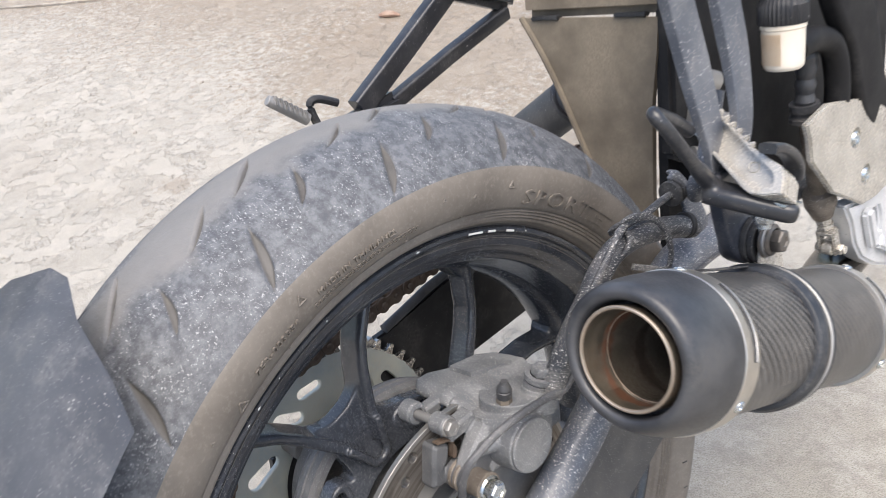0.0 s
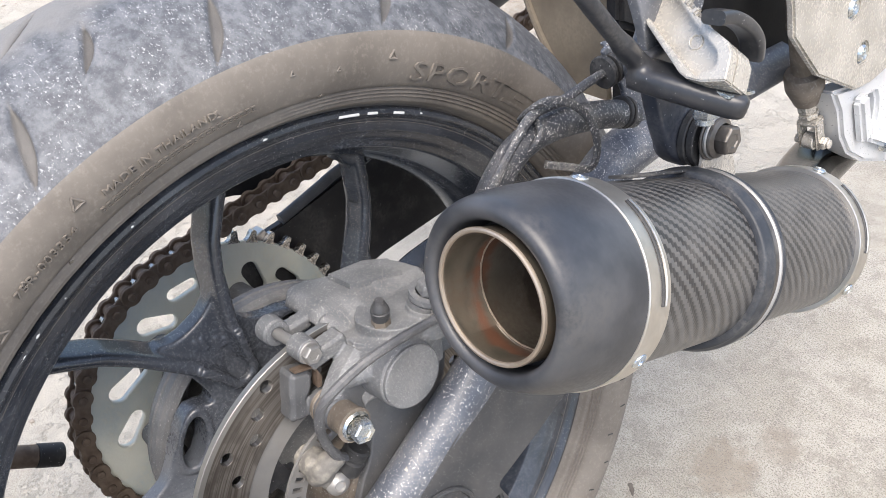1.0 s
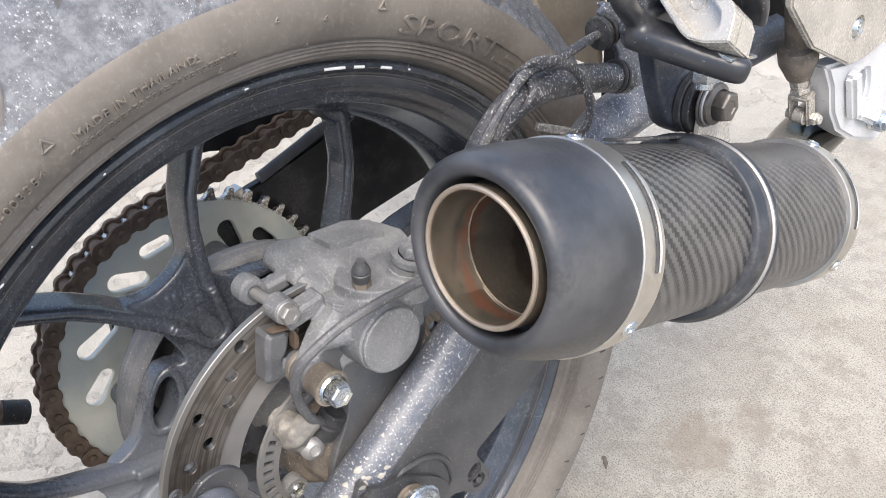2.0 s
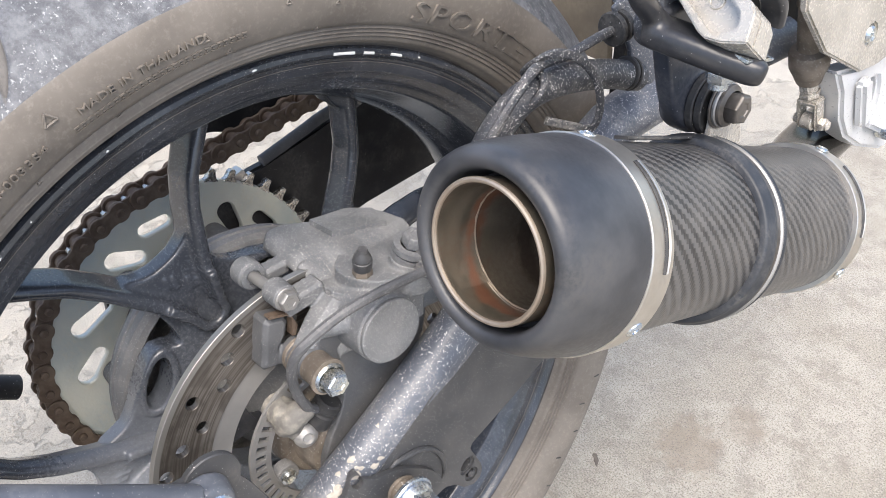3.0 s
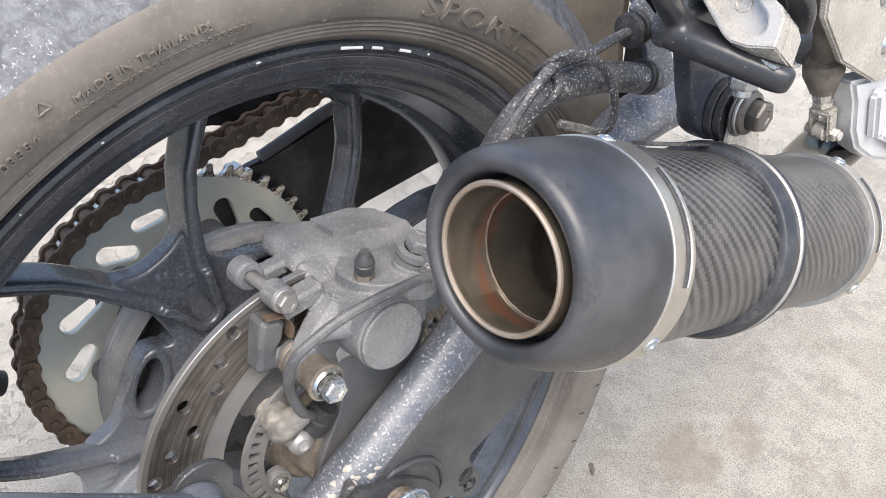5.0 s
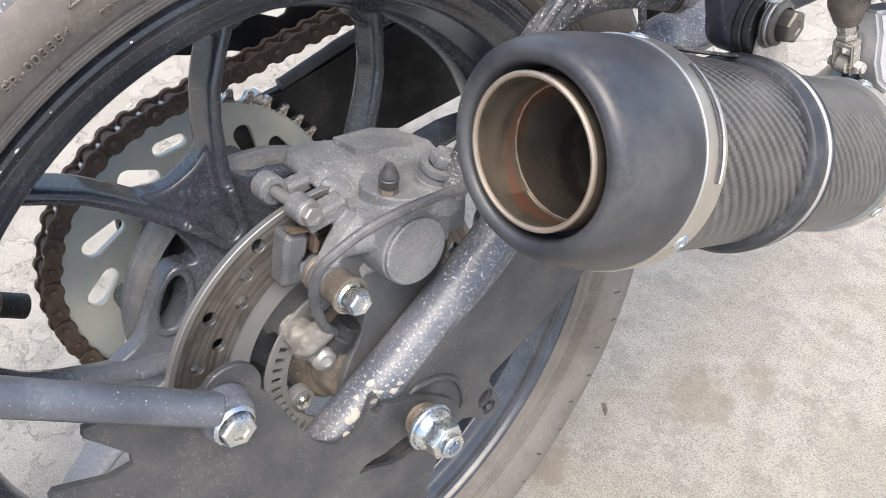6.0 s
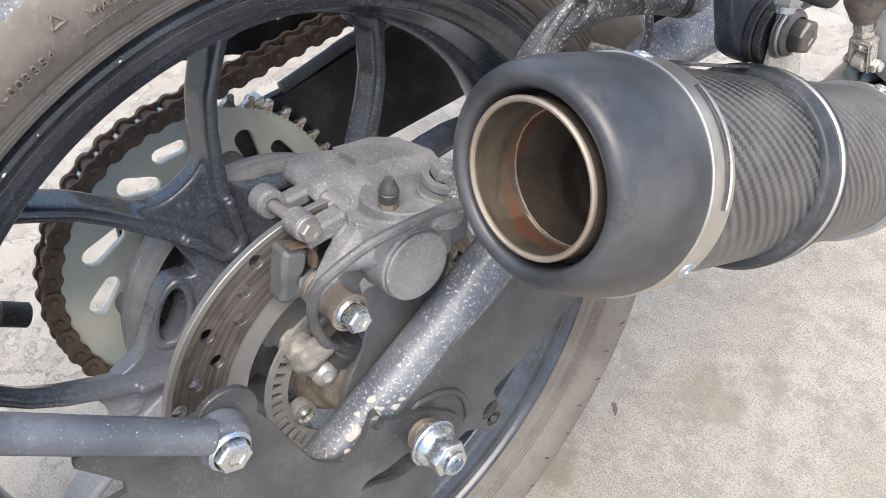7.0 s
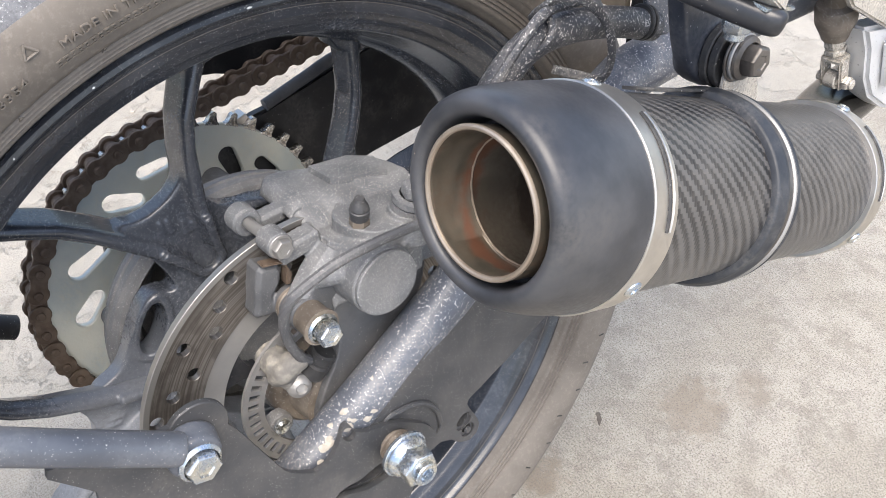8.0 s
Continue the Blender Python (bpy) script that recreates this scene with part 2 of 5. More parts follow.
def rubber_tread():
    m, nt, co, b = begin("tread_rubber")
    sep = nt.nodes.new("ShaderNodeSeparateXYZ")
    nt.links.new(co, sep.inputs[0])
    side = ramp(nt, calc(nt, "ADD", calc(nt, "ABSOLUTE", sep.outputs[0]), calc(nt, "MULTIPLY", calc(nt, "SUBTRACT", fleck(nt, co, 28, 5), 0.5), 0.06)), 0.012, 0.034)
    fine = fleck(nt, co, 700, 2)
    crown = blend(nt, fleck(nt, co, 60, 4), (0.165, 0.158, 0.149), (0.225, 0.216, 0.204))
    blotch = ramp(nt, fleck(nt, co, 130, 8, 0.72), 0.36, 0.68)
    shoulder = blend(nt, blotch, (0.066, 0.07, 0.078), (0.165, 0.17, 0.18))
    col = blend(nt, side, crown, shoulder)
    v = nt.nodes.new("ShaderNodeMapping")
    v.inputs["Scale"].default_value = (0.4, 1, 1)
    nt.links.new(co, v.inputs[0])
    cake = ramp(nt, fleck(nt, v.outputs[0], 760, 4, 0.7), 0.575, 0.65)
    cake = calc(nt, "MULTIPLY", cake, ramp(nt, fleck(nt, co, 48, 4), 0.4, 0.56))
    cake = calc(nt, "MULTIPLY", calc(nt, "MAXIMUM", cake, calc(nt, "MULTIPLY", ramp(nt, fleck(nt, co, 950, 2.5, 0.6), 0.66, 0.74), 0.6)), side)
    col = blend(nt, calc(nt, "MULTIPLY", cake, 0.66), col, (0.55, 0.55, 0.54))
    # groove floors blend to dark brown, shade painted into the dust colour
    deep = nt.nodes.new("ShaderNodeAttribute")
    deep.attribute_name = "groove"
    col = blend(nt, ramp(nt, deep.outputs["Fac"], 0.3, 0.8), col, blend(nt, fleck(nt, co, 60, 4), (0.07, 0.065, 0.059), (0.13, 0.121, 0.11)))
    nt.links.new(col, b.inputs["Base Color"])
    b.inputs["Roughness"].default_value = 0.55
    relief(nt, b, calc(nt, "ADD", fine, calc(nt, "ADD", blotch, cake)), 0.35, 0.0006)
    return m


def rubber_wall():
    m, nt, co, b = begin("sidewall_rubber")
    col = blend(nt, ramp(nt, fleck(nt, co, 25, 5), 0.3, 0.7), (0.13, 0.114, 0.097), (0.184, 0.163, 0.139))
    col = blend(nt, calc(nt, "MULTIPLY", ramp(nt, fleck(nt, co, 300, 6, 0.78), 0.48, 0.7), 0.28), col, (0.34, 0.305, 0.26))
    nt.links.new(col, b.inputs["Base Color"])
    b.inputs["Roughness"].default_value = 0.72
    relief(nt, b, fleck(nt, co, 520, 4, 0.75), 0.2, 0.0006)
    return m


def disc_steel():
    """Steel worn in rings round the axle, browned in patches."""
    m, nt, co, b = begin("disc_steel")
    sep = nt.nodes.new("ShaderNodeSeparateXYZ")
    nt.links.new(co, sep.inputs[0])
    r = calc(nt, "SQRT", calc(nt, "ADD", calc(nt, "POWER", sep.outputs[1], 2.0), calc(nt, "POWER", sep.outputs[2], 2.0)))
    ring = nt.nodes.new("ShaderNodeCombineXYZ")
    nt.links.new(calc(nt, "MULTIPLY", r, 1.0), ring.inputs[0])
    nt.links.new(calc(nt, "MULTIPLY", sep.outputs[2], 0.02), ring.inputs[1])
    lines = fleck(nt, ring.outputs[0], 900, 3, 0.6)
    wide = fleck(nt, ring.outputs[0], 130, 2)
    col = blend(nt, ramp(nt, lines, 0.35, 0.65), (0.13, 0.115, 0.1), (0.27, 0.25, 0.228))
    col = blend(nt, calc(nt, "MULTIPLY", ramp(nt, wide, 0.5, 0.66), 0.6), col, (0.12, 0.1, 0.085))
    col = blend(nt, calc(nt, "MULTIPLY", ramp(nt, fleck(nt, co, 24, 4), 0.48, 0.58), 0.6), col, (0.085, 0.074, 0.066))
    # the pads never reach the outer edge
    col = blend(nt, ramp(nt, calc(nt, "ADD", r, calc(nt, "MULTIPLY", lines, 0.002)), 0.1085, 0.1095), col, (0.33, 0.322, 0.305))
    nt.links.new(col, b.inputs["Base Color"])
    b.inputs["Metallic"].default_value = 0.75
    nt.links.new(calc(nt, "ADD", calc(nt, "MULTIPLY", lines, 0.2), 0.34), b.inputs["Roughness"])
    relief(nt, b, lines, 0.06, 0.0003)
    return m


def carbon():
    """Twill weave by the sheet's own coordinates, in metres."""
    m, nt, co, b = begin("carbon_twill")
    uv = nt.nodes.new("ShaderNodeUVMap")
    sep = nt.nodes.new("ShaderNodeSeparateXYZ")
    nt.links.new(uv.outputs[0], sep.inputs[0])
    tow = 1 / 0.0021
    a, c = calc(nt, "MULTIPLY", sep.outputs[0], tow), calc(nt, "MULTIPLY", sep.outputs[1], tow)
    ia, ic = calc(nt, "FLOOR", a), calc(nt, "FLOOR", c)
    over = calc(nt, "LESS_THAN", calc(nt, "FLOORED_MODULO", calc(nt, "SUBTRACT", ia, ic), 4.0), 2.0)
    fa, fc = calc(nt, "FRACT", a), calc(nt, "FRACT", c)
    ha = calc(nt, "SINE", calc(nt, "MULTIPLY", fa, math.pi))
    hc = calc(nt, "SINE", calc(nt, "MULTIPLY", fc, math.pi))
    h = calc(nt, "ADD", calc(nt, "MULTIPLY", over, ha), calc(nt, "MULTIPLY", calc(nt, "SUBTRACT", 1.0, over), hc))
    col = blend(nt, over, (0.015, 0.015, 0.016), (0.085, 0.082, 0.079))
    film = calc(nt, "MULTIPLY", ramp(nt, fleck(nt, co, 40, 6, 0.65), 0.4, 0.8), 0.3)
    col = blend(nt, film, col, (0.2, 0.19, 0.175))
    nt.links.new(col, b.inputs["Base Color"])
    nt.links.new(calc(nt, "ADD", calc(nt, "MULTIPLY", over, 0.12), 0.34), b.inputs["Roughness"])
    b.inputs["Specular IOR Level"].default_value = 0.5
    b.inputs["Coat Weight"].default_value = 0.2
    b.inputs["Coat Roughness"].default_value = 0.35
    relief(nt, b, h, 0.12, 0.0003)
    return m


def concrete():
    m, nt, co, b = begin("concrete")
    big, mid, fine, grit = fleck(nt, co, 1.3, 5), fleck(nt, co, 8, 9, 0.7), fleck(nt, co, 210, 6, 0.85), fleck(nt, co, 560, 3, 0.7)
    col = blend(nt, ramp(nt, mid, 0.44, 0.56), (0.365, 0.334, 0.276), (0.432, 0.402, 0.343))
    patch = fleck(nt, co, 42, 7, 0.72)
    col = blend(nt, calc(nt, "MULTIPLY", calc(nt, "MULTIPLY", ramp(nt, patch, 0.5, 0.56), ramp(nt, fine, 0.36, 0.56)), 0.5), col, (0.27, 0.24, 0.205))
    col = blend(nt, calc(nt, "MULTIPLY", ramp(nt, big, 0.5, 0.68), 0.4), col, (0.35, 0.295, 0.235))
    col = blend(nt, calc(nt, "MULTIPLY", ramp(nt, fine, 0.5, 0.6), 0.34), col, (0.27, 0.245, 0.21))
    blot = ramp(nt, fleck(nt, co, 17, 9, 0.78), 0.515, 0.57)
    col = blend(nt, calc(nt, "MULTIPLY", calc(nt, "MULTIPLY", blot, ramp(nt, grit, 0.36, 0.54)), 0.6), col, (0.235, 0.21, 0.172))
    col = blend(nt, calc(nt, "MULTIPLY", ramp(nt, grit, 0.53, 0.58), 0.42), col, (0.52, 0.49, 0.435))
    col = blend(nt, calc(nt, "MULTIPLY", calc(nt, "MULTIPLY", dots(nt, co, 230, 0.3, 0.36), ramp(nt, fleck(nt, co, 9, 4), 0.4, 0.6)), 0.8), col, (0.17, 0.15, 0.135))
    col = blend(nt, calc(nt, "MULTIPLY", ramp(nt, grit, 0.46, 0.41), 0.8), col, (0.19, 0.172, 0.145))
    pos = nt.nodes.new("ShaderNodeSeparateXYZ")
    nt.links.new(co, pos.inputs[0])
    # thin screed that flakes off in layers beyond the wheel
    far = ramp(nt, calc(nt, "ADD", pos.outputs[0], calc(nt, "MULTIPLY", calc(nt, "SUBTRACT", fleck(nt, co, 1.1, 8, 0.65), 0.5), 1.8)), 0.05, -0.3)
    skin = fleck(nt, co, 11, 10, 0.7)
    flake = calc(nt, "MULTIPLY", ramp(nt, skin, 0.5, 0.515), far)
    lip = calc(nt, "MULTIPLY", calc(nt, "MULTIPLY", calc(nt, "MULTIPLY", ramp(nt, skin, 0.487, 0.499), ramp(nt, fleck(nt, co, 3.5, 4), 0.5, 0.6)), ramp(nt, skin, 0.51, 0.5)), far)
    # the far side as a whole is also blended paler
    col = blend(nt, calc(nt, "MULTIPLY", far, 0.25), col, (0.56, 0.53, 0.47))
    col = blend(nt, calc(nt, "MULTIPLY", flake, 0.3), col, (0.53, 0.495, 0.43))
    col = blend(nt, calc(nt, "MULTIPLY", lip, 0.6), col, (0.2, 0.17, 0.135))
    for sx, sy, sr, amount in STAINS:
        d = calc(nt, "SQRT", calc(nt, "ADD", calc(nt, "POWER", calc(nt, "SUBTRACT", pos.outputs[0], sx), 2.0), calc(nt, "POWER", calc(nt, "SUBTRACT", pos.outputs[1], sy), 2.0)))
        s = ramp(nt, calc(nt, "ADD", calc(nt, "DIVIDE", d, sr), calc(nt, "MULTIPLY", fleck(nt, co, 45, 8, 0.8), 2.0)), 1.75, 1.35)
        s = calc(nt, "MULTIPLY", s, calc(nt, "ADD", calc(nt, "MULTIPLY", ramp(nt, grit, 0.42, 0.56), 0.75), 0.35))
        col = blend(nt, calc(nt, "MULTIPLY", s, amount), col, (0.255, 0.198, 0.14))
    nt.links.new(col, b.inputs["Base Color"])
    b.inputs["Roughness"].default_value = 0.9
    relief(nt, b, calc(nt, "ADD", calc(nt, "ADD", fine, calc(nt, "MULTIPLY", grit, 0.6)), calc(nt, "ADD", mid, calc(nt, "MULTIPLY", flake, 0.9))), 0.8, 0.003)
    return m


STAINS = [(0.125, 0.355, 0.06, 0.5), (0.08, 0.186, 0.045, 0.6), (0.148, 0.42, 0.04, 0.35), (-1.45, 1.3, 0.9, 0.8), (-2.6, 1.9, 1.9, 0.8), (-3.6, 1.1, 1.0, 0.6), (-0.7, 1.2, 0.6, 0.6), (-1.33, 0.4, 0.07, 0.5), (-0.9, 0.9, 0.25, 0.4)]
TREAD, WALL, CARBON, CONCRETE, DISC_STEEL = rubber_tread(), rubber_wall(), carbon(), concrete(), disc_steel()


# ---- mesh tools: all builders work in millimetres from the rear axle ----
def part(name, bm, material, parent, label="", sharp=32, pos=None):
    """One mesh object under a thing or a part."""
    me = bpy.data.meshes.new(name)
    if isinstance(bm, bmesh.types.BMesh):
        bmesh.ops.recalc_face_normals(bm, faces=bm.faces)
        bm.to_mesh(me)
        bm.free()
        me.transform(Matrix.Scale(MM, 4))
        me.polygons.foreach_set("use_smooth", [True] * len(me.polygons))
        me.set_sharp_from_angle(angle=radians(sharp))
        for mt in (material if isinstance(material, (list, tuple)) else [material]):
            me.materials.append(mt)
    else:
        me = bm
        if not me.materials:
            me.materials.append(material)
    ob = new(name, me)
    ob.parent = parent
    if pos is not None:
        ob.matrix_local = pos
    return tagged(ob, label) if label else ob


def basis(axis):
    """Two directions square to an axis; the first points up as far as it can."""
    axis = Vector(axis).normalized()
    up = Vector((0, 0, 1)) if abs(axis.z) < 0.95 else Vector((0, 1, 0))
    a = (up - axis * up.dot(axis)).normalized()
    return axis, a, axis.cross(a)


def lathe(bm, profile, origin=(0, 0, 0), axis=(1, 0, 0), segs=48, closed=False, uv=None):
    """Turns a profile of (along, radius) round an axis."""
    ax, a, c = basis(axis)
    o = Vector(origin)
    rings = []
    for s, r in profile:
        if r < 1e-4:
            rings.append([bm.verts.new(o + ax * s)])
        else:
            rings.append([bm.verts.new(o + ax * s + (a * math.cos(k) + c * math.sin(k)) * r) for k in (2 * math.pi * i / segs for i in range(segs))])
    pairs = list(zip(rings, rings[1:])) + ([(rings[-1], rings[0])] if closed else [])
    for p, q in pairs:
        for i in range(segs):
            j = (i + 1) % segs
            if len(p) == 1 and len(q) == 1:
                continue
            if len(p) == 1:
                bm.faces.new((p[0], q[j], q[i]))
            elif len(q) == 1:
                bm.faces.new((p[i], p[j], q[0]))
            else:
                bm.faces.new((p[i], p[j], q[j], q[i]))
    return bm


def rod(bm, p, q, r, r2=None, segs=20, edge=0.6):
    """A capped round bar with softened ends."""
    p, q = Vector(p), Vector(q)
    n, r2 = (q - p).length, r if r2 is None else r2
    e = min(edge, n * 0.3, r * 0.5)
    return lathe(bm, [(0, 0), (0, r - e), (e, r), (n - e, r2), (n, r2 - e), (n, 0)], p, q - p, segs)


def hexagon(bm, p, q, flats, dish=0.0):
    """A bolt head or nut with chamfered corners; dish is the depth of a dimple in its end."""
    p, q = Vector(p), Vector(q)
    ax, a, c = basis(q - p)
    n, R = (q - p).length, flats / math.sqrt(3)
    levels = [(0, R * 0.96), (1.0, R), (n - 1.6, R), (n - 0.5, R * 0.93), (n, R * 0.84), (n, R * 0.5), (n - dish, R * 0.42), (n - dish, 0)]
    prev = None
    for s, r in levels:
        ring = [bm.verts.new(p + ax * s + (a * math.cos(k) + c * math.sin(k)) * r) for k in (math.pi / 3 * i + 0.3 for i in range(6))] if r else [bm.verts.new(p + ax * s)]
        if prev is None:
            bm.faces.new(ring)
        elif len(ring) == 1:
            for i in range(6):
                bm.faces.new((prev[i], prev[(i + 1) % 6], ring[0]))
        else:
            for i in range(6):
                bm.faces.new((prev[i], prev[(i + 1) % 6], ring[(i + 1) % 6], ring[i]))
        prev = ring
    return bm


def spline(pts, steps=8):
    """A smooth line through points."""
    pts = [Vector(p) for p in pts]
    out = []
    for i in range(len(pts) - 1):
        p0, p1, p2, p3 = pts[max(i - 1, 0)], pts[i], pts[i + 1], pts[min(i + 2, len(pts) - 1)]
        for k in range(steps):
            t = k / steps
            out.append(0.5 * ((2 * p1) + (p2 - p0) * t + (2 * p0 - 5 * p1 + 4 * p2 - p3) * t * t + (3 * p1 - p0 - 3 * p2 + p3) * t ** 3))
    return out + [pts[-1]]


def sweep(bm, pts, radius, segs=12, section=None, up=(0, 0, 1)):
    """A tube, or a bar of any section [(across, up)], along a line; radius may vary along it."""
    pts = [Vector(p) for p in pts]
    n = len(pts)
    rad = radius if isinstance(radius, (list, tuple)) else [radius] * n
    if len(rad) != n:
        rad = [np.interp(i / (n - 1), np.linspace(0, 1, len(rad)), rad) for i in range(n)]
    section = section or [(math.cos(2 * math.pi * i / segs), math.sin(2 * math.pi * i / segs)) for i in range(segs)]
    prev, ref = None, Vector(up)
    first = None
    for i, p in enumerate(pts):
        d = (pts[min(i + 1, n - 1)] - pts[max(i - 1, 0)]).normalized()
        v = (ref - d * ref.dot(d))
        v = v.normalized() if v.length > 1e-4 else basis(d)[1]
        ref = v if section is None else ref
        w = d.cross(v)
        ring = [bm.verts.new(p + (w * a + v * b) * float(rad[i])) for a, b in section]
        if prev:
            for k in range(len(ring)):
                j = (k + 1) % len(ring)
                bm.faces.new((prev[k], prev[j], ring[j], ring[k]))
        else:
            first = ring
        prev = ring
    bm.faces.new(first)
    bm.faces.new(prev)
    return bm


def rounded(w, h, r, n=4):
    """A rounded rectangle as a section."""
    out = []
    for cx, cy, a0 in ((w - r, h - r, 0), (-w + r, h - r, 90), (-w + r, -h + r, 180), (w - r, -h + r, 270)):
        out += [(cx + r * math.cos(radians(a0 + 90 * k / n)), cy + r * math.sin(radians(a0 + 90 * k / n))) for k in range(n + 1)]
    return out


def soften(bm, width=1.0, segments=2, angle=30):
    edges = [e for e in bm.edges if len(e.link_faces) == 2 and e.calc_face_angle(0) > radians(angle)]
    bmesh.ops.bevel(bm, geom=edges, offset=width, segments=segments, affect="EDGES", clamp_overlap=True)
    return bm


def block(bm, centre, size, turn=None, bevel=2.0):
    tmp = bmesh.new()
    bmesh.ops.create_cube(tmp, size=1, matrix=Matrix.Diagonal((*size, 1)))
    if bevel:
        soften(tmp, bevel, 2)
    bmesh.ops.transform(tmp, matrix=Matrix.Translation(centre) @ (turn or Matrix()), verts=tmp.verts)
    return absorb(bm, tmp)


def absorb(bm, tmp):
    me = bpy.data.meshes.new("tmp")
    tmp.to_mesh(me)
    tmp.free()
    bm.from_mesh(me)
    bpy.data.meshes.remove(me)
    return bm


def plate(bm, outline, x0, x1, holes=(), warp=None, bevel=0.0):
    """A flat sheet cut to an outline in (y, z) with holes, from x0 to x1; warp(y, z) shifts it along x."""
    tmp = bmesh.new()
    loops = []
    for x in (x0, x1):
        edges, side = [], []
        for loop in (outline, *holes):
            vs = [tmp.verts.new((x, y, z)) for y, z in loop]
            edges += [tmp.edges.new((vs[i], vs[(i + 1) % len(vs)])) for i in range(len(vs))]
            side.append(vs)
        bmesh.ops.triangle_fill(tmp, use_beauty=True, edges=edges)
        loops.append(side)
    for a, b in zip(*loops):
        for i in range(len(a)):
            j = (i + 1) % len(a)
            tmp.faces.new((a[i], a[j], b[j], b[i]))
    bmesh.ops.recalc_face_normals(tmp, faces=tmp.faces)
    if bevel:
        soften(tmp, bevel, 2, 60)
    if warp:
        for v in tmp.verts:
            v.co.x += warp(v.co.y, v.co.z)
    return absorb(bm, tmp)


def arc_loop(cy, cz, r, n=14, start=0.0, squash=1.0, turn=0.0):
    out = []
    for i in range(n):
        a = 2 * math.pi * i / n + start
        y, z = r * math.cos(a), r * squash * math.sin(a)
        out.append((cy + y * math.cos(turn) - z * math.sin(turn), cz + y * math.sin(turn) + z * math.cos(turn)))
    return out


def curved(loop, steps=5):
    """A closed outline rounded through its points."""
    n, out = len(loop), []
    for i in range(n):
        p = [Vector((*loop[(i + k) % n], 0)) for k in (-1, 0, 1, 2)]
        for k in range(steps):
            t = k / steps
            v = 0.5 * ((2 * p[1]) + (p[2] - p[0]) * t + (2 * p[0] - 5 * p[1] + 4 * p[2] - p[3]) * t * t + (3 * p[1] - p[0] - 3 * p[2] + p[3]) * t ** 3)
            out.append((v.x, v.y))
    return out


def melt(bm, voxel, smooth):
    me = bpy.data.meshes.new("fused")
    bmesh.ops.recalc_face_normals(bm, faces=bm.faces)
    bm.to_mesh(me)
    bm.free()
    ob = new("fused", me)
    re = ob.modifiers.new("re", "REMESH")
    re.mode, re.voxel_size, re.use_smooth_shade = "VOXEL", voxel, True
    sm = ob.modifiers.new("sm", "SMOOTH")
    sm.factor, sm.iterations = 0.5, smooth
    out = bpy.data.meshes.new_from_object(ob.evaluated_get(bpy.context.evaluated_depsgraph_get()))
    bpy.data.objects.remove(ob)
    bpy.data.meshes.remove(me)
    return out


def fused(bm, voxel, smooth=6, extra=None):
    """Melts overlapping solids into one casting with soft fillets, then sets finer relief on it; returns a mesh in metres."""
    out = melt(bm, voxel, smooth)
    if extra:
        extra.from_mesh(out)
        out = melt(extra, voxel, 3)
    out.transform(Matrix.Scale(MM, 4))
    out.polygons.foreach_set("use_smooth", [True] * len(out.polygons))
    return out


def polar(r, deg):
    return (r * math.cos(radians(deg)), r * math.sin(radians(deg)))


# ---- ground ----
bm = bmesh.new()
bmesh.ops.create_grid(bm, x_segments=40, y_segments=40, size=40)
me = bpy.data.meshes.new("ground")
bm.to_mesh(me)
bm.free()
me.materials.append(CONCRETE)
ground = tagged(new("ground", me), "pale dusty concrete yard with brown stains", "ground", kind="structure")

# ---- small things on the ground ----
def pebbles():
    rs = random.Random(7)
    bm = bmesh.new()
    for k in range(420):
        if k % 2:
            x, y, r = rs.uniform(-3.2, -0.3), rs.uniform(-0.3, 2.6), rs.uniform(1.5, 6)
        else:
            x, y, r = rs.uniform(-0.1, 0.5), rs.uniform(0.05, 0.8), rs.uniform(0.5, 1.6)
        tmp = bmesh.new()
        bmesh.ops.create_icosphere(tmp, subdivisions=1, radius=1)
        for v in tmp.verts:
            v.co *= rs.uniform(0.7, 1.15)
        bmesh.ops.transform(tmp, matrix=Matrix.Translation((x, y, r * 0.2 * MM)) @ Matrix.Rotation(rs.uniform(0, 6), 4, "Z") @ Matrix.Diagonal((r * MM * rs.uniform(0.8, 1.6), r * MM, r * MM * 0.6, 1)), verts=tmp.verts)
        absorb(bm, tmp)
    me = bpy.data.meshes.new("gravel")
    bm.to_mesh(me)
    bm.free()
    me.materials.append(STONE)
    tagged(new("gravel", me), "scattered grit and small pebbles on the concrete", "gravel", kind="stuff")


pebbles()


def litter(name, label, category, pts, width, material):
    """A small flat or long scrap that lies on the ground."""
    bm = bmesh.new()
    sweep(bm, spline([Vector(p) * 1000 for p in pts], 4), width, 6)
    if name == "dry_leaf":
        for v in bm.verts:
            v.co.z = 0.5 + (v.co.z - 2) * 0.25 + 0.4 * math.sin(v.co.x * 2.1)
    me = bpy.data.meshes.new(name)
    bmesh.ops.recalc_face_normals(bm, faces=bm.faces)
    bm.to_mesh(me)
    bm.free()
    me.transform(Matrix.Scale(MM, 4))
    me.materials.append(material)
    return tagged(new(name, me), label, category)


litter("dry_leaf", "small dark shrivelled leaf on the concrete", "leaf", [(0.068, 0.279, 0.003), (0.074, 0.276, 0.004), (0.08, 0.27, 0.002)], [0.6, 2.2, 2.8, 1.8, 2.2, 2.6, 1.6, 1.2, 0.6], BARK)
litter("dry_twig", "pale dry twig on the ground", "twig", [(-3.5, 0.75, 0.006), (-3.3, 0.88, 0.008), (-3.1, 1.05, 0.006)], [3, 5, 4, 3], STONE)
litter("wood_chip", "reddish scrap of wood on the ground", "wood chip", [(-1.80, 1.40, 0.008), (-1.77, 1.42, 0.012), (-1.74, 1.44, 0.006)], [4, 12, 10, 3], CHIP)

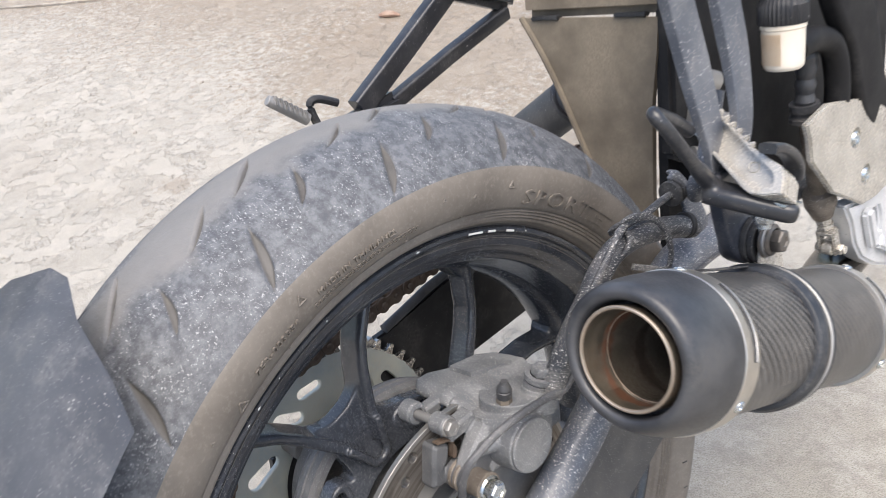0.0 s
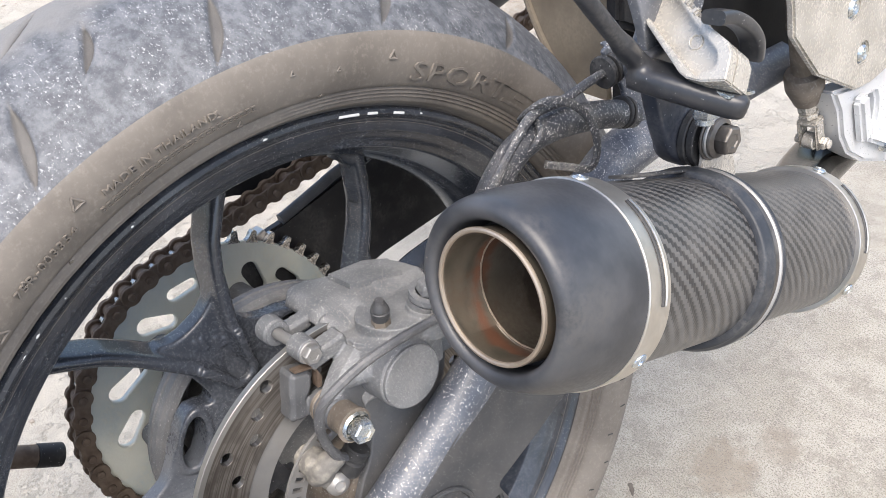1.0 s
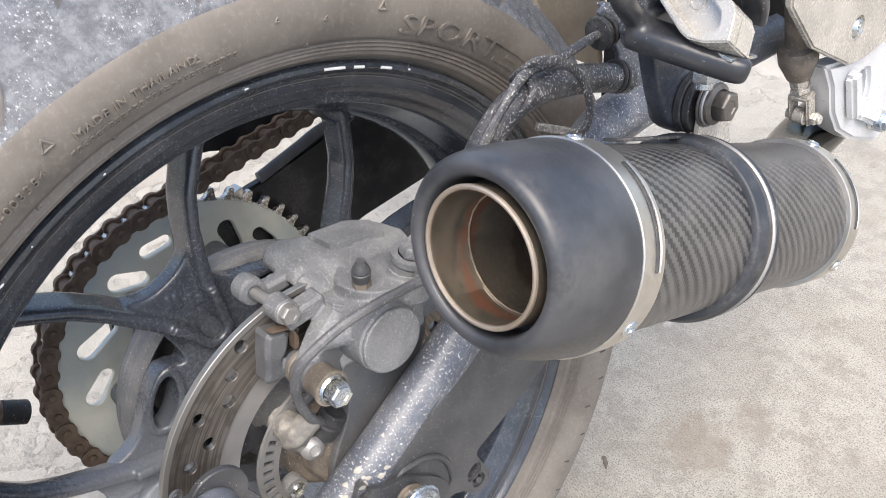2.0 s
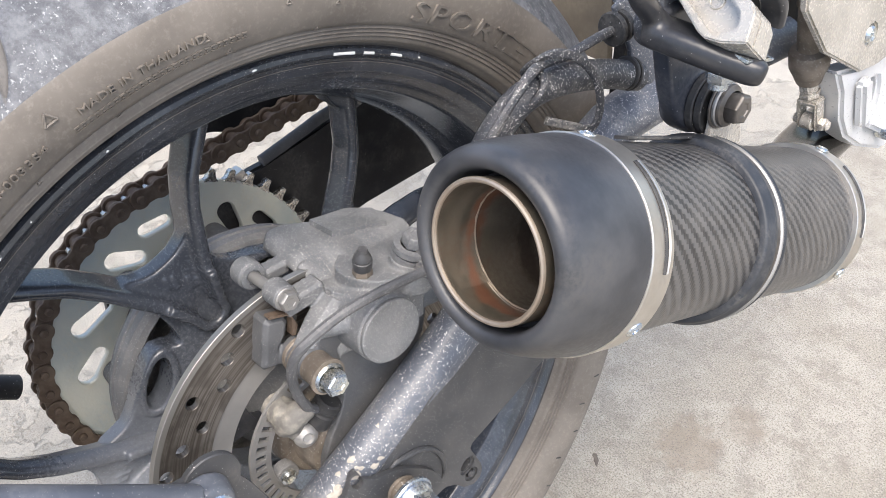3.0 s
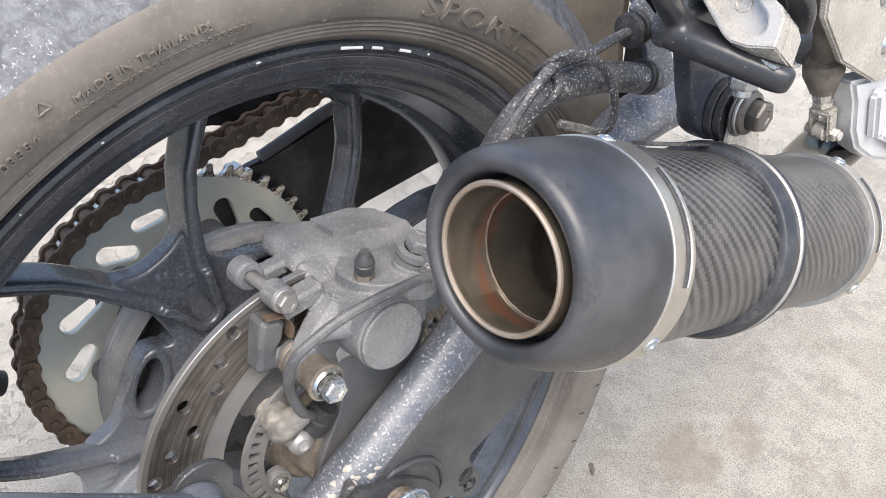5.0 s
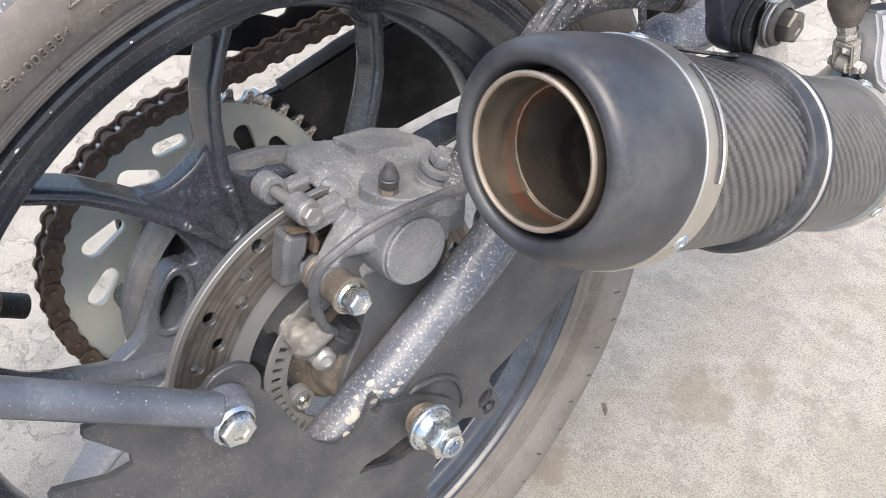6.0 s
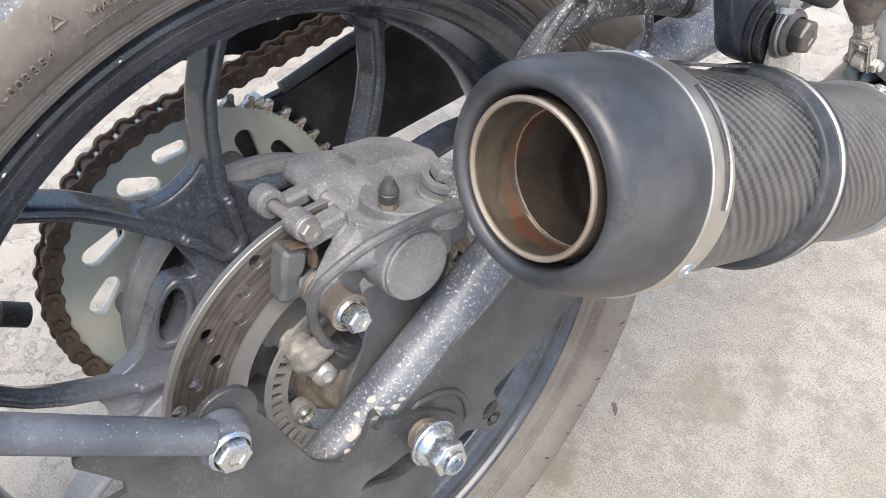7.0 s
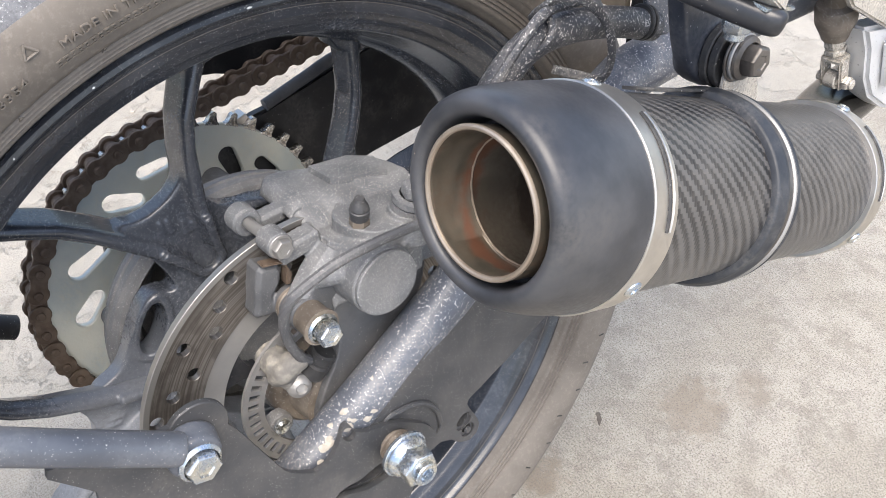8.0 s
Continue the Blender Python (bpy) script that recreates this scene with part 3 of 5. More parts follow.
# ---- motorcycle ----
bike = tagged(new("motorcycle"), "parked black motorcycle with dusty rear wheel and carbon exhaust", "motorcycle")
bike.matrix_world = BIKE


# tyre
def crown(x):
    """Radius of the tread at a distance from the middle."""
    return 313.0 - (93.0 - math.sqrt(93.0 ** 2 - x * x))


WALL_LINE = [(75.0, 275.2), (75.9, 272.0), (76.4, 266.0), (75.8, 259.0), (73.6, 252.0), (70.8, 246.8), (69.4, 245.0), (67.6, 244.4), (67.8, 242.8), (66.2, 242.2), (66.4, 240.6), (64.8, 240.0), (65.0, 238.4), (63.2, 237.8), (63.2, 236.0), (60.4, 234.6), (55.0, 232.8), (54.0, 230.0), (52.0, 222.0)]


def wall_x(r):
    return float(np.interp(r, [q for _, q in WALL_LINE[::-1]], [p for p, _ in WALL_LINE[::-1]]))


# each groove: middle of the tread line at one end and at the other (across mm, degrees), half width
GROOVES = [((-14, 106.8), (20, 113), 2.3, 1), ((6, 115.6), (30, 121.2), 2.0, 1), ((44, 115.2), (72, 119), 3.4, 1), ((29, 106), (53, 109.2), 2.8, 1), ((24, 111), (47, 117.5), 1.8, -1), ((50, 106), (72, 110), 3.2, -1)]
PITCH = 19.7


def tyre():
    nt_, nx = 1800, 130
    xs = np.concatenate([np.linspace(-75, 75, nx)])
    prof = [(float(x), crown(float(x))) for x in xs] + WALL_LINE[1:] + [(p, r) for p, r in [(0, 216.0)]] + [(-p, r) for p, r in WALL_LINE[:0:-1]]
    P = np.array(prof)
    ang = np.linspace(0, 2 * np.pi, nt_, endpoint=False)
    R = np.repeat(P[None, :, 1], nt_, 0)
    X = np.repeat(P[None, :, 0], nt_, 0)
    deg = np.degrees(ang)[:, None]
    depth = np.zeros_like(R)
    for (xa, da), (xb, db), hw, side in GROOVES:
        for k in range(-9, 9):
            sh = k * PITCH
            d = (deg - (da + sh) + 180) % 360 - 180
            u = d * math.pi / 180 * 300
            ex, eu = xb - xa, (db - da) * math.pi / 180 * 300
            px, pu = X * side - xa, u
            n2 = ex * ex + eu * eu
            t = np.clip((px * ex + pu * eu) / n2, 0, 1)
            bend = 2.5 * np.sin(t * np.pi) / math.sqrt(n2)
            dist = np.hypot(px - t * ex - eu * bend, pu - t * eu + ex * bend)
            w = hw * (0.25 + 0.9 * np.sin(np.clip(t, 0.03, 0.97) * np.pi) ** 0.8)
            depth = np.maximum(depth, np.clip((w - dist) / 1.7, 0, 1) * 3.0)
    depth[:, nx - 1:] = 0
    depth[:, 0] = 0
    R = R - depth
    V = np.stack([X, R * np.cos(ang)[:, None], R * np.sin(ang)[:, None]], -1).reshape(-1, 3) * MM
    n = len(prof)
    i, j = np.meshgrid(np.arange(nt_), np.arange(n), indexing="ij")
    a, b_ = i * n + j, ((i + 1) % nt_) * n + j
    c_, d_ = ((i + 1) % nt_) * n + (j + 1) % n, i * n + (j + 1) % n
    F = np.stack([a, b_, c_, d_], -1).reshape(-1, 4)
    me = bpy.data.meshes.new("rear_tyre")
    me.from_pydata(V.tolist(), [], F.tolist())
    me.materials.append(TREAD)
    me.materials.append(WALL)
    # brown dust on the groove floors, darkened: their shade is put into the colour
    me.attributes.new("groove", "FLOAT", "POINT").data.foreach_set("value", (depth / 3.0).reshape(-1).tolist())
    me.polygons.foreach_set("material_index", np.where(j >= nx - 1, 1, 0).reshape(-1).tolist())
    me.polygons.foreach_set("use_smooth", [True] * len(me.polygons))
    me.set_sharp_from_angle(angle=radians(68))
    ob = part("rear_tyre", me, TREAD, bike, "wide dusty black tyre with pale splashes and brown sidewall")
    return ob


rear_tyre = tyre()


def moulded_text(name, words, r0, deg, height, stretch, raise_=0.7, bars=False, end=None):
    """Raised writing on the sidewall; it starts at an angle and runs towards the front."""
    if bars:
        tmp = bmesh.new()
        u = 0.0
        for w in words:
            for k in range(3):
                block(tmp, (u + w / 2, height * (0.1 + 0.4 * k), 0), (w * 0.86 if k != 1 else w * 0.3, height * 0.2, 1.0), None, 0)
            u += w * 1.15
        me = bpy.data.meshes.new(name)
        bmesh.ops.subdivide_edges(tmp, edges=tmp.edges, cuts=1)
        tmp.to_mesh(me)
        tmp.free()
    else:
        cu = bpy.data.curves.new(name, "FONT")
        cu.body, cu.size, cu.extrude, cu.resolution_u = words, height * 1.4, 0.5, 2
        cu.space_character = 1.05
        tx = new("tmp", cu)
        me = bpy.data.meshes.new_from_object(tx.evaluated_get(bpy.context.evaluated_depsgraph_get()))
        bpy.data.objects.remove(tx)
        me.materials.clear()
    for v in me.vertices:
        u, h, w = v.co
        a, r = radians(deg) - u * stretch / r0, r0 + h
        x = wall_x(r) + (raise_ if w > 0 else -0.4)
        v.co = Vector((x, r * math.cos(a), r * math.sin(a))) * MM
    me.materials.append(WALL)
    return part(name, me, WALL, rear_tyre, "raised moulded lettering" if not bars else "raised unreadable small print")


moulded_text("lettering", "SPORT", 248.5, 75.4, 11.0, 1.6, 1.6)
moulded_text("small_print", [30.0], 248.5, 58.4, 11.0, 1.0, bars=True)
moulded_text("lettering", "MADE IN THAILAND", 257.2, 115.2, 3.8, 1.2, 1.5)
moulded_text("lettering", "75R-003354", 253.6, 127.6, 4.0, 1.3, 1.5)
moulded_text("small_print", [2.75] * 27, 250.8, 116.4, 3.2, 1.0, 1.0, bars=True)

# moulded marks and mould vents on the sidewall
for r, deg, size in ((264, 117.5, 3.4), (256, 126, 2.0), (250, 131.5, 4.2), (258, 101.5, 2.4), (247, 99, 1.6), (262, 92, 1.6), (258, 86, 1.4), (262, 78.5, 3.0), (245, 88, 1.2), (244, 112, 1.2), (243, 122, 1.2), (243, 70, 1.2), (257, 137, 1.6)):
    bm = bmesh.new()
    for k in range(3):
        a = [Vector((size * math.cos(radians(90 + 120 * (k + d))), size * math.sin(radians(90 + 120 * (k + d))))) for d in (0, 1)]
        pts = []
        for p in (a[0], (a[0] + a[1]) / 2, a[1]):
            ang, rr = radians(deg) - p.x / r, r + p.y
            pts.append((wall_x(rr) + 0.3, rr * math.cos(ang), rr * math.sin(ang)))
        sweep(bm, pts, min(0.7, size * 0.3), 6)
    part("moulded_mark", bm, WALL, rear_tyre)

# short mould lines and cuts on the lower sidewall
for k in range(11):
    bm = bmesh.new()
    r0, a = 256 + (k * 7) % 13, -2 - 5.6 * k
    sweep(bm, [(wall_x(r0 + q) + 0.25, *polar(r0 + q, a + q * 0.05)) for q in (0, 2.5, 5)], 0.55, 6)
    part("mould_line", bm, RUBBER, rear_tyre)

# rim
bm = bmesh.new()
lathe(bm, [(51.0, 217.4), (51.8, 221.6), (52.8, 224.2), (54.4, 225.4), (56.6, 226.2), (57.8, 228.0), (57.4, 230.2), (55.6, 231.6), (52.5, 231.6), (50, 231), (47, 222), (20, 200), (0, 196), (-20, 198), (-47, 222), (-50, 231), (-54, 231.6), (-56.5, 229), (-55, 224), (-50, 217), (-47, 213), (-43, 206.5), (-38, 203), (-26, 192.4), (-20, 190.4), (-10, 189.4), (-3, 189.8), (2, 191.2), (7, 194.2), (9, 196.4), (12, 197.2), (24, 200.4), (36, 203.6), (39.6, 204.6), (41.2, 205.8), (42.2, 208), (45.4, 210.6), (48.0, 213.4), (48.8, 215.0), (50.2, 216.2)], segs=200, closed=True)
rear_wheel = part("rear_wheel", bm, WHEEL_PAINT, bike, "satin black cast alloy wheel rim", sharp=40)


WHITE_PAINT = surface("white_paint", (0.7, 0.7, 0.68), (0.78, 0.78, 0.76), 0.5, dusty=0.2)
for d0, d1 in ((83.6, 80.3), (78.8, 77.1), (74.2, 72.3)):
    bm = bmesh.new()
    sweep(bm, [(57.5, *polar(228.0, d0 + (d1 - d0) * k / 4)) for k in range(5)], 0.85, 8)
    part("rim_mark", bm, WHITE_PAINT, rear_wheel, "short white paint mark on the rim lip")


chips = random.Random(5)
for k in range(7):
    bm = bmesh.new()
    a, w = chips.uniform(66, 170), chips.uniform(0.2, 0.55)
    sweep(bm, [(57.3, *polar(228.6, a + w * q)) for q in (-1, 0, 1)], [0.3, chips.uniform(0.5, 0.8), 0.3], 6)
    part("rim_chip", bm, WHITE_PAINT, rear_wheel)


# the arms of a forked spoke: radius, degrees off its axis, width of the front bead, front and back of the blade
ARM = [(207, 23.6, 15.0, 1.0, -26), (198, 22.2, 10.8, 2.6, -23), (188, 20.8, 9.4, 3.4, -20), (176, 19.0, 9.0, 4.0, -19), (160, 16.4, 8.6, 4.4, -18), (142, 14.2, 8.6, 5.0, -18), (128, 12.7, 9.0, 5.4, -18), (116, 11.2, 9.2, 5.6, -18), (104, 9.2, 9.2, 6.0, -18), (92, 7.6, 9.0, 6.4, -20), (82, 6.4, 8.6, 6.6, -20)]


def spoke():
    """One forked spoke, its fork up the z axis: two deep blades with a rounded front bead, and a sunken panel between them."""
    bm = bmesh.new()
    mids = []
    for s in (-1, 1):
        prev = None
        for r, off, w, xf, xb in ARM:
            off -= 1.2 * (s > 0) * float(np.interp(r, [90, 116, 150, 190], [0, 1, 1, 0]))
            mid = Vector((0, s * r * math.sin(radians(off)), r * math.cos(radians(off))))
            mids.append(mid)
            side = Vector((0, s * math.cos(radians(off + 14)), -math.sin(radians(off + 14))))
            ring = [bm.verts.new(mid + side * u + Vector((x, 0, 0))) for u, x in ((-w * 0.5, xf - 4.5), (-w * 0.34, xf - 1.4), (0, xf), (w * 0.34, xf - 1.2), (w * 0.5, xf - 4), (w * 0.62, xf - 9 if s > 0 else xb + 6), (w * (-0.1 if s > 0 else 0.5), xb), (-w * 0.8, xb))]
            if prev:
                for i in range(8):
                    j = (i + 1) % 8
                    bm.faces.new((prev[i], prev[j], ring[j], ring[i]))
            else:
                bm.faces.new(ring)
            prev = ring
        bm.faces.new(prev)
        # root where the blade runs out into the rim
        root = bmesh.new()
        plate(root, [(s * 196 * math.sin(radians(a)), 196 * math.cos(radians(a))) if k < 2 else (s * 184 * math.sin(radians(a)), 184 * math.cos(radians(a))) for k, a in enumerate((15.6, 28.4, 23.4, 18.6))], -24, -2)
        absorb(bm, root)
    n = len(ARM)
    left, right = mids[:n], mids[n:]
    web = [(0, 121.5), (8, 122.2), (15, 124.6), (21, 129), (right[6].y, right[6].z + 5)] + [(p.y, p.z) for p in right[7:]] + [(0, 74)] + [(p.y, p.z) for p in left[:6:-1]] + [(left[6].y, left[6].z + 5), (-21, 129), (-15, 124.6), (-8, 122.2)]
    plate(bm, web, -18, -3.0)
    bead = bmesh.new()
    line = spline([(6.0, p.y, p.z) for p in right[8:]] + [(6.6, 7.4, 75.5), (6.6, 0, 72.4), (6.6, -7.4, 75.5)] + [(6.0, p.y, p.z) for p in left[:7:-1]], 6)
    sweep(bead, line, 3.4, 10)
    # cast part marks in the hollow of the fork
    for k, (y, z, h) in enumerate(((-6.4, 111, 7), (-2.6, 108, 8.4), (3.4, 101, 8), (6.4, 98.6, 5), (8.6, 96.6, 7))):
        block(bead, (-2.6, y, z), (2.6, 1.3, h), Matrix.Rotation(radians(-14), 4, "X"), 0)
    return fused(bm, 1.2, 9, bead)


fork = spoke()
for k in range(5):
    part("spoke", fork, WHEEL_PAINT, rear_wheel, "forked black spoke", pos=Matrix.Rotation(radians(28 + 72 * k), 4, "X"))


def oval(r, deg, a, b, n=18):
    """An oval with its long side nearly square to the radius."""
    c = polar(r, deg)
    return arc_loop(c[0], c[1], a, n, 0, b / a, radians(deg + 3))


# hub web with oval openings between the spokes, and the barrel of the hub
HOLES = [156.5 + 72 * k for k in range(5)]
WEB = [(0, 100), (6, 106), (10, 113), (12.2, 112), (13, 101), (14, 91), (15.5, 84), (17.5, 79), (19.5, 78), (21.5, 83), (23, 88), (26, 91), (30, 92), (34, 92), (38, 92), (44, 93), (49, 93.5), (53.3, 95.5), (57.2, 99.3), (60, 108), (61.5, 115), (64, 111), (68, 104), (72, 100)]


def web_edge(deg):
    """Radius of the web at an angle: high under the arms, low between the spokes."""
    return float(np.interp((deg - 118) % 72, [a for a, _ in WEB], [r for _, r in WEB]))


bm = bmesh.new()
edge_line = [web_edge(d) for d in range(360)]
edge_line = [sum(edge_line[(d + k) % 360] for k in range(-1, 2)) / 3 for d in range(360)]
holes = [oval(81.6, d, 6.6, 17.4, 28) for d in HOLES]
bore = [polar(64, 360 * i / 48) for i in range(48)]
plate(bm, [polar(r, d) for d, r in enumerate(edge_line)], -16, -4, holes + [bore])
for d, h in zip(HOLES, holes):
    plate(bm, oval(81.6, d, 10.6, 22.4, 36), -15, -1.6, [h])
hub_mesh = fused(bm, 1.2, 4)
for v in hub_mesh.vertices:
    # the face rises like a cone towards the axle
    r = math.hypot(v.co.y, v.co.z) / MM
    if v.co.x / MM > -12:
        v.co.x += float(np.interp(r, [64, 74, 84, 96], [9.8, 5.6, 1.6, 0])) * MM * min(1, (v.co.x / MM + 12) / 7)
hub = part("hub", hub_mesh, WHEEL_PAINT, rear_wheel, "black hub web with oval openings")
bm = bmesh.new()
lathe(bm, [(50, 33), (50, 35), (40, 37), (20, 40), (0, 44), (-20, 46), (-70, 52), (-72, 62), (-48, 68), (-44, 84), (-24, 87), (-18, 89), (-19.4, 93), (-22, 94.4), (-23.4, 95.6), (-25, 94.8), (-29, 95.4), (-30, 94.2), (-31.4, 94.2), (-32.4, 95.4), (-37, 94.6), (-38, 93), (-39.4, 93), (-40.4, 93.6), (-46, 90), (-50, 82), (-52, 72), (-84, 66), (-86, 60), (-86, 30), (50, 30)], segs=96, closed=True)
part("hub_barrel", bm, HUB_CAST, rear_wheel, "dusty grey hub drum")

# brake disc
bm = bmesh.new()
cut = [arc_loop(*polar((103.5, 95.6, 86.5, 99.5, 87, 95.6)[k % 6], 118 + 360 / 42 * k), 4.0, 14) for k in range(42)]
plate(bm, [polar(111.4, 3 * i) for i in range(120)], 56.2, 60.6, cut + [[polar(77.4, 3 * i) for i in range(120)]])
soften(bm, 0.25, 1, 60)
brake_disc = part("brake_disc", bm, DISC_STEEL, bike, "drilled steel brake disc with brown wear marks")
bm = bmesh.new()
plate(bm, [polar(77.2, 3 * i) for i in range(120)], 56.8, 59.6, [[polar(63.8, 3 * i) for i in range(120)]])
part("inner_ring", bm, CARRIER_STEEL, brake_disc, "plain grey inner ring")
for k in range(5):
    bm = bmesh.new()
    a = 82 + 72 * k
    plate(bm, curved([polar(69, a - 12), polar(69, a + 12), polar(52, a + 5), polar(44, a + 6), polar(44, a - 6), polar(52, a - 5)], 4), 50, 56.6)
    part("disc_arm", bm, BRACKET_BLACK, brake_disc)
# sensor ring
bm = bmesh.new()
slots = []
for k in range(48):
    a = 7.5 * k
    slots.append([polar(53.8, a - 1.9), polar(53.8, a + 1.9), polar(47, a + 1.9), polar(47, a - 1.9)])
plate(bm, [polar(57.2, 3 * i) for i in range(120)], 66.8, 69.0, slots + [[polar(43.5, 5 * i) for i in range(72)]])
sensor_ring = part("sensor_ring", bm, CARRIER_STEEL, bike, "slotted grey speed sensor ring")
for k in range(3):
    y, z = polar(38, 207 + 120 * k)
    bm = bmesh.new()
    rod(bm, (62, y, z), (69, y, z), 9, 8)
    part("boss", bm, HUB_CAST, sensor_ring)
    bm = bmesh.new()
    lathe(bm, [(0, 5.4), (1.6, 5.2), (3, 3.6), (3.2, 2.2), (1.6, 1.8), (1.6, 0)], (69, y, z), (1, 0, 0), 16)
    part("screw", bm, ZINC, sensor_ring, "small round-headed screw")
bm = bmesh.new()
lathe(bm, [(50, 34), (60, 34), (62, 33), (66, 30), (66, 26), (84, 24), (84, 12), (50, 12)], segs=48, closed=True)
part("bearing_boss", bm, MUD_BOLT, sensor_ring, "dusty brown bearing collar")

# sprocket
SC = Vector((0, -0.7, -8))  # where its middle shows from the axle
SX = -109.0
TEETH = 45
PR = 15.875 / (2 * math.sin(math.pi / TEETH))


def slot_loop(r0, a0, r1, a1, w0, w1, n=7):
    """A long window with round ends between two places, wider at one end."""
    p, q = Vector(polar(r0, a0)), Vector(polar(r1, a1))
    t = math.atan2(q.y - p.y, q.x - p.x)
    out = [(q.x + w1 * math.cos(t - math.pi / 2 + math.pi * k / n), q.y + w1 * math.sin(t - math.pi / 2 + math.pi * k / n)) for k in range(n + 1)]
    return out + [(p.x + w0 * math.cos(t + math.pi / 2 + math.pi * k / n), p.y + w0 * math.sin(t + math.pi / 2 + math.pi * k / n)) for k in range(n + 1)]


bm = bmesh.new()
wins = []
for k in range(6):
    wins.append(slot_loop(74.5, 57.5 + 60 * k, 86, 66.5 + 60 * k, 5.4, 6.8))
    wins.append(slot_loop(88, 38 + 60 * k, 88.5, 47.5 + 60 * k, 4.6, 5.0) if k != 2 else slot_loop(74.5, 149, 87, 161, 5.0, 6.8))
edge = [polar(PR - 4.6, 2 * k) for k in range(180)]
plate(bm, edge, -2.6, 2.6, wins + [[polar(56, 5 * i) for i in range(72)]])
soften(bm, 0.9, 1, 55)
sprocket = part("sprocket", bm, SPROCKET_ZINC, bike, "pale zinc rear sprocket with cut-out windows", pos=Matrix.Translation((SX * MM, SC.y * MM, SC.z * MM)))
for k in range(6):
    y, z = polar(68, 12 + 60 * k)
    bm = bmesh.new()
    rod(bm, (2.6, y, z), (26, y, z), 9.4, 10.4)
    part("mount_stud", bm, HUB_CAST, sprocket)
bm = bmesh.new()
plate(bm, [(PR - 6, -5.6), (PR - 4.7, -5.2), (PR - 3.4, -3.9), (PR - 0.5, -3.1), (PR + 2.6, -2.9), (PR + 3.8, -1.6), (PR + 3.4, 0.9), (PR + 1.6, 2.2), (PR - 0.5, 2.5), (PR - 3.4, 3.6), (PR - 4.7, 5.2), (PR - 6, 5.6)], -2.7, 2.7)
soften(bm, 0.7, 1, 40)
tooth = part("tooth", bm, TOOTH_STEEL, sprocket, "dark worn sprocket tooth", pos=Matrix.Rotation(radians(104 + 180 / TEETH), 4, "X"))
for k in range(1, TEETH):
    part("tooth", tooth.data, TOOTH_STEEL, sprocket, pos=Matrix.Rotation(radians(104 + 360 / TEETH * (k + 0.5)), 4, "X"))


# chain
def chain_line():
    """Joints of the chain: round the sprocket, then along the upper and the lower run."""
    out = []
    step = 360 / TEETH
    top = 104.0
    n = 19
    for i in range(n):
        y, z = polar(PR, top + i * step)
        out.append((y + SC.y, z + SC.z))
    d = Vector((math.sin(radians(top)), -math.cos(radians(top))))
    run = [(out[0][0] + d.x * 15.875 * k, out[0][1] + d.y * 15.875 * k) for k in range(26, 0, -1)]
    last = top + (n - 1) * step + 0.0
    e = Vector((-math.sin(radians(last)), math.cos(radians(last))))
    low = [(out[-1][0] + e.x * 15.875 * k, out[-1][1] + e.y * 15.875 * k) for k in range(1, 22)]
    return run + out + low


def link_plate(width):
    """Figure-of-eight plates on both sides of the roller, for a link along y."""
    bm = bmesh.new()
    p = 15.875
    loop = [(-p / 2 + 7.3 * math.cos(radians(a)), 7.3 * math.sin(radians(a))) for a in range(50, 311, 20)] + [(0, -5.4)] + [(p / 2 + 7.3 * math.cos(radians(a)), 7.3 * math.sin(radians(a))) for a in range(230, 491, 20)] + [(0, 5.4)]
    for s in (-1, 1):
        plate(bm, loop, s * width - 0.9, s * width + 0.9)
    soften(bm, 0.4, 1, 50)
    bmesh.ops.recalc_face_normals(bm, faces=bm.faces)
    me = bpy.data.meshes.new("link")
    bm.to_mesh(me)
    bm.free()
    me.transform(Matrix.Scale(MM, 4))
    me.materials.append(CHAIN_STEEL)
    return me


joints = chain_line()
bm = bmesh.new()
for y, z in joints:
    rod(bm, (SX - 10.2, y, z), (SX + 10.2, y, z), 2.9, segs=14)
    rod(bm, (SX - 5.2, y, z), (SX + 5.2, y, z), 5.0, segs=12)
chain = part("chain", bm, CHAIN_STEEL, bike, "rusty brown drive chain")
outer_plate, inner_plate = link_plate(7.0), link_plate(5.1)
for k, (p, q) in enumerate(zip(joints, joints[1:])):
    m = Matrix.Translation(Vector((SX, (p[0] + q[0]) / 2, (p[1] + q[1]) / 2)) * MM) @ Matrix.Rotation(math.atan2(q[1] - p[1], q[0] - p[0]), 4, "X")
    part("chain_link", outer_plate if k % 2 else inner_plate, CHAIN_STEEL, chain, pos=m)

# left arm of the swingarm, behind the chain; lit edge and shaded face coloured apart
bm = bmesh.new()
plate(bm, [(-60, 28), (0, 60), (43, 82), (62, 91), (72, 93), (110, 105), (140, 115), (242, 139), (420, 170), (420, 80), (241, 44), (167, 30), (90, 6), (0, -26), (-60, -24)], -125, -115)
soften(bm, 2, 2, 50)
left_arm = part("left_swingarm", bm, BLACK_PLASTIC, bike, "left swingarm beam, blackened for its shaded inner face")
bm = bmesh.new()
sweep(bm, spline([(-117, 72, 96), (-117, 78, 98), (-117, 110, 110), (-117, 140, 120.4), (-117, 242, 146)], 6), 4.6, 16)
part("arm_edge", bm, CARRIER_CAST, left_arm, "rounded top edge, greyed to look lit")
bm = bmesh.new()
block(bm, (-117, 50.6, 91.6), (12, 10, 6.4), Matrix.Rotation(radians(22), 4, "X"), 0.8)
part("chain_adjuster", bm, BAND_STEEL, left_arm, "small bright chain adjuster block")
bm = bmesh.new()
